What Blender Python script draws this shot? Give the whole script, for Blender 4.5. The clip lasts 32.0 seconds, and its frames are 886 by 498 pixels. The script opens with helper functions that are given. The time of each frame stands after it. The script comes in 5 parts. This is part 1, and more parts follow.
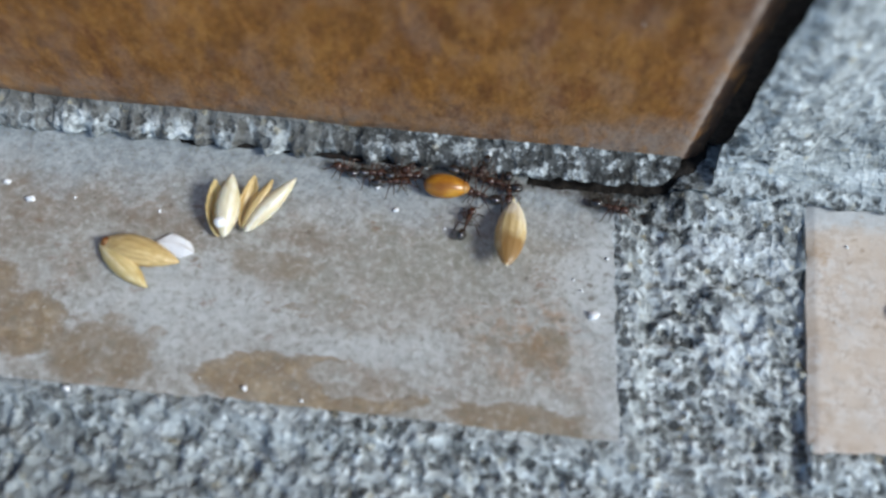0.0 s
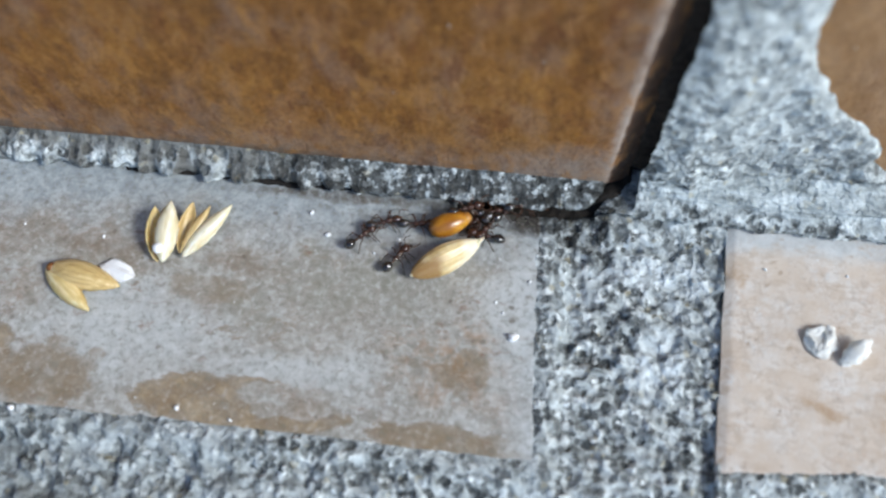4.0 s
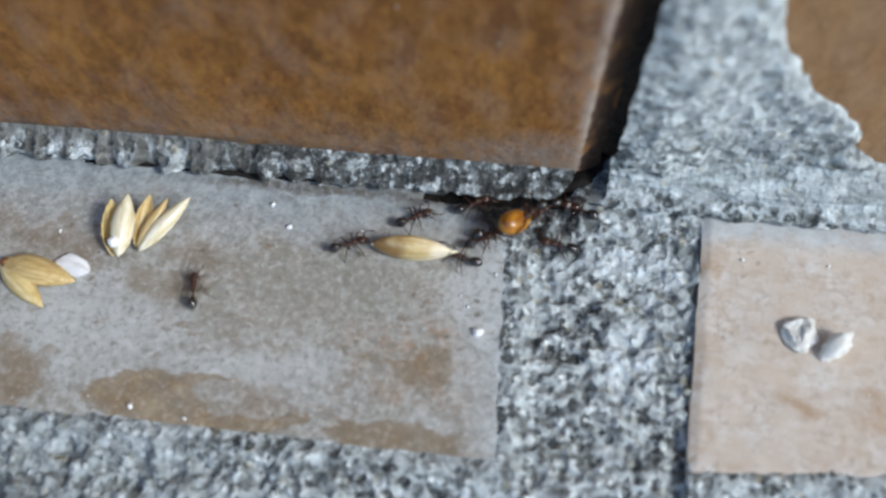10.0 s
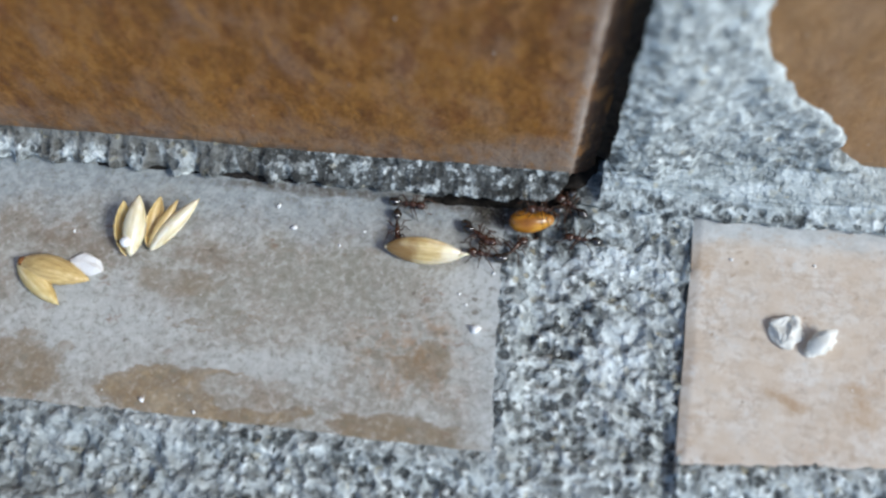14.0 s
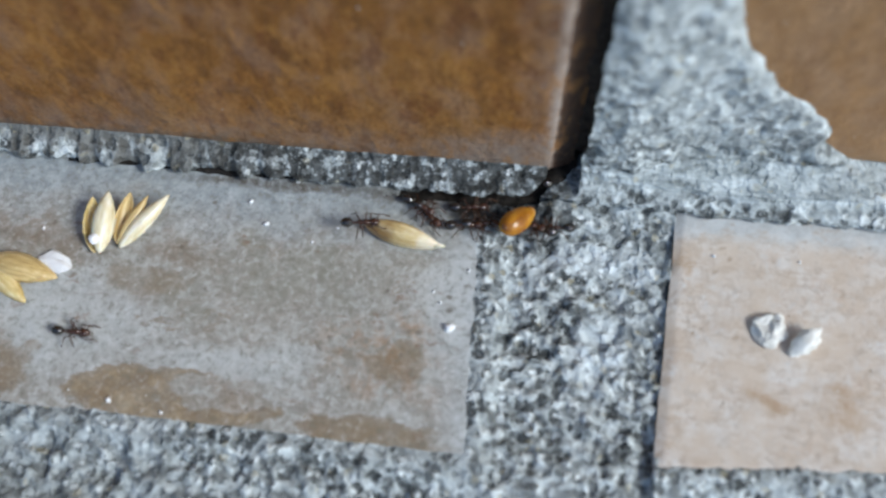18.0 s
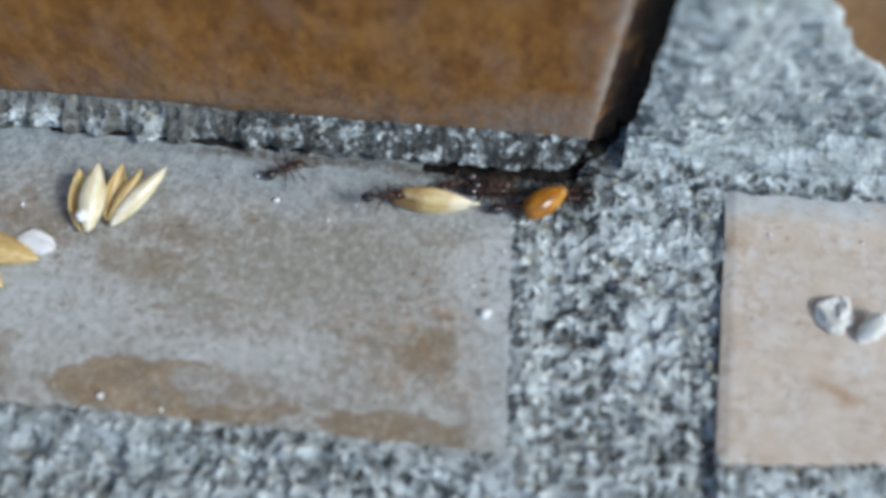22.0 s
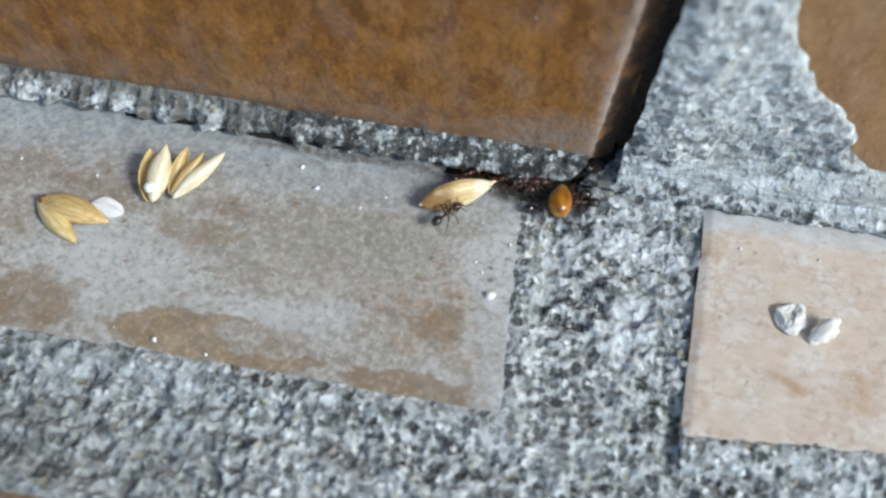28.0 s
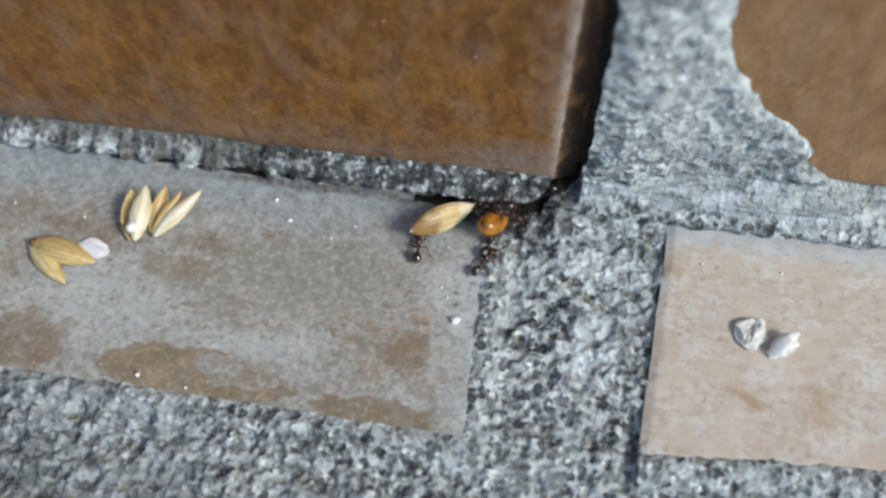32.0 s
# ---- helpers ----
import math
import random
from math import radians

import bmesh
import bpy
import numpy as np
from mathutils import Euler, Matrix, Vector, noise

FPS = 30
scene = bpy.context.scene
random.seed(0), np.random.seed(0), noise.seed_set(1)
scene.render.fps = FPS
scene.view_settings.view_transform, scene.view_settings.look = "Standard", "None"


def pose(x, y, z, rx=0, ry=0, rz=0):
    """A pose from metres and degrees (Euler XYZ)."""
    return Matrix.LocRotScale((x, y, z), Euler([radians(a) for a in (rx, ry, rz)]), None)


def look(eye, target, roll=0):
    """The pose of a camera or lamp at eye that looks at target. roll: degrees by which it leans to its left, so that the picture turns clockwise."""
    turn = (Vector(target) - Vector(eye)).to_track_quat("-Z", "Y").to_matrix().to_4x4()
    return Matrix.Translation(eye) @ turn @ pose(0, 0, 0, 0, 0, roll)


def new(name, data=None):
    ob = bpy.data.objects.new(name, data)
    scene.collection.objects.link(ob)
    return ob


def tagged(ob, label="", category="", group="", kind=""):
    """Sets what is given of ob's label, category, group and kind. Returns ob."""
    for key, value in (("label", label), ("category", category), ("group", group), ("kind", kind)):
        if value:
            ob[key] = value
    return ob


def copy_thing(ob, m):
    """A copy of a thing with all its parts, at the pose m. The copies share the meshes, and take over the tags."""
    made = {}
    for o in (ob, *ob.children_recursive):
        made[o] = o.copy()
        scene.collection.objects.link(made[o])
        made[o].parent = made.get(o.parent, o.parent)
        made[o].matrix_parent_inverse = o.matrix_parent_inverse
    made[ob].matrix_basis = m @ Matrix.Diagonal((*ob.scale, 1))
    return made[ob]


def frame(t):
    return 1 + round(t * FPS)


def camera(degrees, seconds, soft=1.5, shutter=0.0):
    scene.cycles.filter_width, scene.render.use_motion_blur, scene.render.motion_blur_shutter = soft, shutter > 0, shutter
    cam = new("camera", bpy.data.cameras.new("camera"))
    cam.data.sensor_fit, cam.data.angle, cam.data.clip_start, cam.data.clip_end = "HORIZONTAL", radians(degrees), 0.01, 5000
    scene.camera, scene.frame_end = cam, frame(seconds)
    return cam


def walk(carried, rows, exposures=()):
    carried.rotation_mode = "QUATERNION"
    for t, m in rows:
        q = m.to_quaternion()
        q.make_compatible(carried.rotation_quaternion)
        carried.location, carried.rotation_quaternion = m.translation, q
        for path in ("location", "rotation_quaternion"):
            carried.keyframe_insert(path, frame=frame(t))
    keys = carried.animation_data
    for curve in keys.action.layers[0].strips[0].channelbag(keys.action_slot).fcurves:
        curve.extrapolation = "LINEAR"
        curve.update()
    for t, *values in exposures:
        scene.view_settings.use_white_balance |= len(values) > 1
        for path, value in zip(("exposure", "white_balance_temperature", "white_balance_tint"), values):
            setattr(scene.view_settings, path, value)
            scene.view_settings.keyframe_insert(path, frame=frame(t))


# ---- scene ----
CM = 0.01
cam = camera(47.93, 32.0, soft=2.5, shutter=0.6)
# close focus on the seeds, as a small lens near the ground has it
cam.data.dof.use_dof = True
cam.data.dof.focus_distance = 0.0895
cam.data.dof.aperture_fstop = 19
PATH = [
    (0, pose(-0.00476, -0.03661, 0.07466, 25.94, -0.83, 5.97)), (0.5, pose(-0.00431, -0.03551, 0.07146, 25.99, -1.08, 5.82)), (1, pose(-0.00378, -0.03427, 0.06994, 26.07, -0.89, 5.61)),
    (1.5, pose(-0.00306, -0.03438, 0.07037, 26.02, -0.73, 5.75)), (2, pose(-0.00419, -0.03552, 0.07347, 25.59, -0.86, 5.71)), (2.5, pose(-0.00003, -0.03512, 0.07696, 25.46, 0.29, 6.08)),
    (4.5, pose(0.00463, -0.03399, 0.07942, 24.98, 1.31, 6.83)), (5, pose(0.00382, -0.03447, 0.08016, 24.84, 1.20, 6.84)), (5.5, pose(0.00445, -0.03450, 0.07998, 24.91, 1.22, 6.82)),
    (6, pose(-0.00072, -0.03615, 0.07742, 25.43, 0.06, 6.45)), (6.5, pose(0.00275, -0.03458, 0.07462, 25.52, 0.31, 6.49)), (7, pose(0.00478, -0.03394, 0.07560, 25.34, 1.01, 6.62)),
    (7.5, pose(0.00632, -0.03400, 0.07513, 25.51, 1.42, 6.83)), (8, pose(0.00674, -0.03370, 0.07643, 25.27, 1.72, 6.88)), (8.5, pose(0.01015, -0.03274, 0.07626, 25.17, 2.25, 7.17)),
    (9, pose(0.01014, -0.03278, 0.07665, 25.07, 2.33, 7.11)), (9.5, pose(0.01051, -0.03252, 0.07629, 25.07, 2.65, 7.07)), (10, pose(0.00931, -0.03250, 0.07588, 24.90, 2.67, 6.94)),
    (10.5, pose(0.00844, -0.03317, 0.07786, 24.95, 2.64, 6.95)), (11, pose(0.00767, -0.03348, 0.07840, 24.84, 2.77, 7.04)), (11.5, pose(0.01000, -0.03384, 0.07797, 25.04, 2.92, 7.30)),
    (12, pose(0.00754, -0.03570, 0.07851, 24.88, 2.38, 7.19)), (12.5, pose(0.00808, -0.03555, 0.07726, 24.98, 2.48, 7.21)), (13, pose(0.00716, -0.03541, 0.07719, 24.98, 2.43, 7.00)),
    (13.5, pose(0.00860, -0.03409, 0.07819, 24.82, 2.66, 7.00)), (14, pose(0.01055, -0.03330, 0.07880, 24.65, 3.23, 7.21)), (14.5, pose(0.01206, -0.03323, 0.07772, 24.89, 3.58, 7.40)),
    (15, pose(0.01087, -0.03366, 0.07716, 24.79, 3.42, 7.35)), (15.5, pose(0.01356, -0.03203, 0.07702, 24.46, 4.19, 7.43)), (17.5, pose(0.01268, -0.03276, 0.07719, 24.70, 3.90, 7.56)),
    (18, pose(0.01365, -0.03192, 0.07667, 24.41, 4.02, 7.47)), (18.5, pose(0.01349, -0.03198, 0.07684, 24.53, 3.90, 7.44)), (19, pose(0.00987, -0.03301, 0.07480, 24.60, 2.90, 7.03)),
    (19.5, pose(0.00769, -0.03360, 0.07363, 24.86, 2.28, 6.66)), (20, pose(0.01069, -0.03204, 0.07235, 24.75, 2.80, 6.71)), (20.5, pose(0.00944, -0.03182, 0.07429, 24.25, 2.53, 6.68)),
    (21, pose(0.00834, -0.03143, 0.07214, 24.51, 1.97, 6.46)), (21.5, pose(0.00715, -0.03213, 0.07013, 25.31, 1.57, 6.29)), (22, pose(0.00641, -0.03213, 0.06855, 25.29, 1.11, 6.20)),
    (22.5, pose(0.00577, -0.03190, 0.06888, 25.06, 0.75, 5.99)), (23, pose(0.00554, -0.03207, 0.06945, 25.31, 0.95, 5.96)), (23.5, pose(0.00633, -0.03366, 0.07177, 25.09, 1.45, 6.12)),
    (24, pose(0.00574, -0.03541, 0.06913, 25.39, 0.92, 6.52)), (24.5, pose(0.00597, -0.03630, 0.06663, 25.94, 0.94, 6.70)), (26.5, pose(0.00277, -0.03778, 0.06433, 28.26, -2.02, 10.57)),
    (27, pose(0.00587, -0.03958, 0.06806, 28.57, -1.14, 10.30)), (27.5, pose(0.00744, -0.04044, 0.07438, 28.95, -0.78, 10.11)), (28, pose(0.00664, -0.04291, 0.07638, 28.86, -0.90, 10.04)),
    (28.5, pose(0.01049, -0.04141, 0.07742, 28.50, 0.21, 10.15)), (29, pose(0.01202, -0.04010, 0.08018, 28.07, 0.91, 9.94)), (29.5, pose(0.01294, -0.04019, 0.07927, 28.09, 1.60, 9.95)),
    (30, pose(0.01435, -0.03965, 0.07802, 27.75, 2.39, 10.18)), (30.5, pose(0.01257, -0.03969, 0.08035, 27.47, 2.27, 10.04)), (31, pose(0.01331, -0.03980, 0.08095, 27.73, 2.42, 10.11)),
    (31.5, pose(0.01693, -0.03761, 0.07935, 27.35, 3.64, 10.09)), (32, pose(0.01516, -0.03788, 0.08132, 26.83, 3.69, 9.79)),
]
EXPOSURE = [(0, 0.32, 6080, 5), (1, 0.26, 6070, 5), (2, 0.33, 6080, 5), (6, 0.51, 6080, 6), (8, 0.33, 6130, 6), (10, 0.29, 6150, 6), (13, 0.38, 6130, 5), (19, 0.25, 6080, 5), (22, 0.20, 6030, 4), (24, 0.33, 6010, 3), (28, 0.43, 6330, 5), (30, 0.20, 6390, 5), (32, 0.21, 6420, 5)]
walk(cam, PATH, EXPOSURE)

# ---- light ----
SUN_ELEV, SUN_ROT = 40, 112
world = bpy.data.worlds.new("sky")
scene.world = world
world.use_nodes = True
wn = world.node_tree.nodes
wl = world.node_tree.links
sky = wn.new("ShaderNodeTexSky")
sky.sky_type = "NISHITA"
sky.sun_disc = False
sky.sun_elevation = radians(SUN_ELEV)
sky.sun_rotation = radians(SUN_ROT)
wn["Background"].inputs["Strength"].default_value = 0.118
wl.new(sky.outputs["Color"], wn["Background"].inputs["Color"])
sun_data = bpy.data.lights.new("sun", "SUN")
sun_data.energy = 2.45
sun_data.angle = radians(17)
sun_data.color = (1.0, 0.97, 0.92)
sun = new("sun", sun_data)
sun.matrix_world = look((0.50, -0.20, 0.44), (0, 0, 0))


# ---- materials ----
class Mat:
    """A small builder for node materials; coordinates are in centimetres of the object's space."""

    def __init__(self, name, rough=0.7, spec=0.4):
        self.m = bpy.data.materials.new(name)
        self.m.use_nodes = True
        self.t = self.m.node_tree
        self.b = self.t.nodes["Principled BSDF"]
        self.b.inputs["Roughness"].default_value = rough
        self.b.inputs["Specular IOR Level"].default_value = spec
        tc = self.t.nodes.new("ShaderNodeTexCoord")
        mp = self.t.nodes.new("ShaderNodeMapping")
        mp.inputs["Scale"].default_value = (100, 100, 100)
        self.t.links.new(tc.outputs["Object"], mp.inputs["Vector"])
        self.co = mp.outputs["Vector"]

    def put(self, socket, value):
        if isinstance(value, bpy.types.NodeSocket):
            self.t.links.new(value, socket)
        elif isinstance(value, (tuple, list)) and len(value) == 3 and socket.type == "RGBA":
            socket.default_value = (*value, 1)
        else:
            socket.default_value = value

    def noise(self, scale, detail=3.0, rough=0.55, co=None, out="Fac", distort=0.0):
        n = self.t.nodes.new("ShaderNodeTexNoise")
        self.put(n.inputs["Vector"], co or self.co)
        n.inputs["Scale"].default_value = scale
        n.inputs["Detail"].default_value = detail
        n.inputs["Roughness"].default_value = rough
        n.inputs["Distortion"].default_value = distort
        return n.outputs[out]

    def cells(self, scale, out="Color", feature="F1", co=None):
        n = self.t.nodes.new("ShaderNodeTexVoronoi")
        n.feature = feature
        self.put(n.inputs["Vector"], co or self.co)
        n.inputs["Scale"].default_value = scale
        return n.outputs[out]

    def ramp(self, fac, *stops):
        n = self.t.nodes.new("ShaderNodeValToRGB")
        self.put(n.inputs["Fac"], fac)
        els = n.color_ramp.elements
        while len(els) < len(stops):
            els.new(0.5)
        for e, (p, c) in zip(els, stops):
            e.position = p
            e.color = (c, c, c, 1) if isinstance(c, (int, float)) else (*c, 1)
        return n.outputs["Color"]

    def mix(self, fac, a, b, mode="MIX"):
        n = self.t.nodes.new("ShaderNodeMix")
        n.data_type, n.blend_type = "RGBA", mode
        self.put(n.inputs[0], fac)
        self.put(n.inputs[6], a)
        self.put(n.inputs[7], b)
        return n.outputs[2]

    def math(self, op, a, b=0.0, c=0.0, clamp=False):
        n = self.t.nodes.new("ShaderNodeMath")
        n.operation, n.use_clamp = op, clamp
        for s, v in zip(n.inputs, (a, b, c)):
            self.put(s, v)
        return n.outputs[0]

    def xyz(self, co=None):
        n = self.t.nodes.new("ShaderNodeSeparateXYZ")
        self.put(n.inputs[0], co or self.co)
        return n.outputs

    def warp(self, scale, amount, detail=3.0):
        """Coordinates pushed about by noise, for ragged outlines."""
        c = self.noise(scale, detail, out="Color")
        v = self.t.nodes.new("ShaderNodeVectorMath")
        v.operation = "MULTIPLY_ADD"
        self.put(v.inputs[0], c)
        v.inputs[1].default_value = (amount, amount, amount)
        w = self.t.nodes.new("ShaderNodeVectorMath")
        w.operation = "ADD"
        self.put(w.inputs[0], self.co)
        w.inputs[1].default_value = (-amount / 2,) * 3
        self.put(v.inputs[2], w.outputs[0])
        return v.outputs[0]

    def patch(self, xyz, cx, cy, rx, ry, edge=0.18, axes=(0, 1)):
        """1 inside an ellipse, falling to 0 over the edge."""
        u = self.math("DIVIDE", self.math("SUBTRACT", xyz[axes[0]], cx), rx)
        v = self.math("DIVIDE", self.math("SUBTRACT", xyz[axes[1]], cy), ry)
        d = self.math("ADD", self.math("MULTIPLY", u, u), self.math("MULTIPLY", v, v))
        return self.math("DIVIDE", self.math("SUBTRACT", 1.0 + edge, d), 2 * edge, clamp=True)

    def most(self, *masks):
        out = masks[0]
        for m in masks[1:]:
            out = self.math("MAXIMUM", out, m)
        return out

    def color(self, c):
        self.put(self.b.inputs["Base Color"], c)
        return self

    def rough(self, r):
        self.put(self.b.inputs["Roughness"], r)
        return self

    def bump(self, height, strength=0.5, distance=0.02):
        n = self.t.nodes.new("ShaderNodeBump")
        n.inputs["Strength"].default_value = strength
        n.inputs["Distance"].default_value = distance * CM
        self.put(n.inputs["Height"], height)
        self.put(self.b.inputs["Normal"], n.outputs["Normal"])
        return self


def mortar_material():
    k = Mat("sandy_cement_mortar", 0.9, 0.2)
    ground = k.noise(9.0, 2.4, 0.6, distort=0.3)
    base = k.ramp(ground, (0.33, (0.11, 0.115, 0.118)), (0.43, (0.215, 0.227, 0.234)), (0.50, (0.37, 0.392, 0.407)), (0.59, (0.47, 0.50, 0.522)), (0.70, (0.62, 0.655, 0.685)))
    # sand grains at two sizes: black pits, pale and white grains in a grey paste
    heights = []
    for scale, push, few, many, dark in ((9.0, 0.10, 0.60, 0.22, 0.95), (14.0, 0.06, 0.60, 0.24, 0.85)):
        co = k.warp(scale * 1.9, push, 3)
        d = k.cells(scale, "Distance", co=co)
        kind = k.xyz(k.cells(scale, co=co))[0]
        pit = k.math("MULTIPLY", k.ramp(d, (0.34, 1), (0.56, 0)), k.ramp(kind, (few, 0), (few + 0.08, 1)))
        grain = k.math("MULTIPLY", k.ramp(d, (0.24, 1), (0.55, 0)), k.ramp(kind, (many - 0.06, 1), (many, 0)))
        base = k.mix(k.math("MULTIPLY", pit, dark), base, (0.045, 0.048, 0.05))
        base = k.mix(k.math("MULTIPLY", grain, 0.95), base, (0.78, 0.81, 0.84))
        heights.append(k.math("SUBTRACT", grain, pit))
    fine = k.noise(26, 3, 0.7)
    base = k.mix(k.ramp(fine, (0.34, 0.5), (0.46, 0)), base, (0.17, 0.178, 0.185))
    base = k.mix(k.ramp(fine, (0.55, 0), (0.68, 0.4)), base, (0.74, 0.77, 0.80))
    blot = k.noise(1.5, 3)
    base = k.mix(k.math("MULTIPLY", k.ramp(blot, (0.5, 0), (0.70, 1)), 0.40), base, (0.54, 0.575, 0.615))
    base = k.mix(k.ramp(k.noise(1.1, 3), (0.30, 0.45), (0.46, 0)), base, (0.20, 0.21, 0.215))
    # light falling off leftwards, as colour: darker before the left tile, paler high on the right
    p = k.xyz(k.warp(1.2, 0.9, 3))
    dim_left = k.patch(p, -4.2, -2.6, 2.6, 1.2, 0.8)
    base = k.mix(k.math("MULTIPLY", dim_left, 0.58), base, (0.17, 0.18, 0.185))
    bright_right = k.patch(p, 2.6, 1.7, 1.4, 1.2, 0.8, (0, 2))
    base = k.mix(k.math("MULTIPLY", bright_right, 0.40), base, (0.66, 0.70, 0.74))
    smear = k.most(k.patch(p, 1.72, -0.68, 0.26, 0.30, 0.7), k.patch(p, 1.85, 0.30, 0.30, 0.18, 0.7), k.patch(p, 1.45, 0.15, 0.25, 0.12, 0.8))
    base = k.mix(k.math("MULTIPLY", smear, k.ramp(k.noise(6, 4, 0.65), (0.38, 0.1), (0.58, 0.75))), base, (0.70, 0.745, 0.80))
    # horizontal trowel strokes above the ledge at the wall's foot
    p = k.xyz(k.warp(2.5, 0.10, 3))
    band = k.math("MULTIPLY", k.patch(p, 3.1, 0.235, 1.75, 0.085, 0.5, (0, 2)), k.math("DIVIDE", k.math("SUBTRACT", p[1], 0.55), 0.1, clamp=True))
    flat = k.t.nodes.new("ShaderNodeMapping")
    flat.inputs["Scale"].default_value = (0.22, 0.5, 1.6)
    k.put(flat.inputs["Vector"], k.co)
    strokes = k.ramp(k.noise(11, 4, 0.7, co=flat.outputs["Vector"]), (0.34, (0.20, 0.215, 0.22)), (0.46, (0.40, 0.43, 0.45)), (0.62, (0.64, 0.68, 0.72)))
    base = k.mix(k.math("MULTIPLY", band, 0.85), base, strokes)
    # shade of the scored bead's hollows and under the brick, painted brown-grey
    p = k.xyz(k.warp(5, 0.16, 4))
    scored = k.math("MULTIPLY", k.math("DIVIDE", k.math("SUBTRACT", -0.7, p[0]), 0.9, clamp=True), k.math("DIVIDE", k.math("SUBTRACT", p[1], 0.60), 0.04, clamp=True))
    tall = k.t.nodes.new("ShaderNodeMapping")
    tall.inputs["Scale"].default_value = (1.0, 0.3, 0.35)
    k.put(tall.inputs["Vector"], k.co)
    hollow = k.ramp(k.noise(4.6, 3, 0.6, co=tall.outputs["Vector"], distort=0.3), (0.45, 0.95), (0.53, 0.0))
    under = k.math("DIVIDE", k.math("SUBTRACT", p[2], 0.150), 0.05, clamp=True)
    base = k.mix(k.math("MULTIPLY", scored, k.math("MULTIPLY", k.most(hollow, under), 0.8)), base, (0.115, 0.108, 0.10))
    ochre = k.ramp(k.xyz(k.cells(20))[1], (0.97, 0), (0.985, 1))
    base = k.mix(k.math("MULTIPLY", ochre, 0.4), base, (0.45, 0.38, 0.24))
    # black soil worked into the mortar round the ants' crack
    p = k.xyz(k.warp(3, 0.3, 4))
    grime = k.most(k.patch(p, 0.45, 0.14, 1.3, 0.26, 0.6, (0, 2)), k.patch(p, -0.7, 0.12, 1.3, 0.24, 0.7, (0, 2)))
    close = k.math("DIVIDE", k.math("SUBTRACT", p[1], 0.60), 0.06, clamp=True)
    # spilt soil before the crack, with the shade of its hollow painted in
    spilt_shade = k.most(k.patch(p, 1.05, 0.58, 0.34, 0.18, 0.7), k.patch(p, 0.85, 0.58, 0.22, 0.15, 0.6))
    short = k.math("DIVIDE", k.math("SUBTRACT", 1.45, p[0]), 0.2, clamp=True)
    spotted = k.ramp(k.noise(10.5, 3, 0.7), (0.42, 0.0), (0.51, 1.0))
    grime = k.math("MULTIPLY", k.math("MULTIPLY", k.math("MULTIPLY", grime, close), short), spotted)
    grime = k.math("MAXIMUM", grime, k.math("MULTIPLY", spilt_shade, k.ramp(k.noise(8, 3, 0.7), (0.40, 0.25), (0.55, 1.0))))
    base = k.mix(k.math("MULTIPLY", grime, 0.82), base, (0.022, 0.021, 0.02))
    base = k.mix(1.0, base, (0.965, 1.0, 0.995), "MULTIPLY")
    relief = k.math("ADD", k.math("MULTIPLY", heights[0], 0.6), k.math("ADD", k.math("MULTIPLY", heights[1], 0.3), k.math("ADD", k.math("MULTIPLY", fine, 0.4), k.math("MULTIPLY", ground, 1.3))))
    return k.color(base).bump(relief, 0.9, 0.04).m


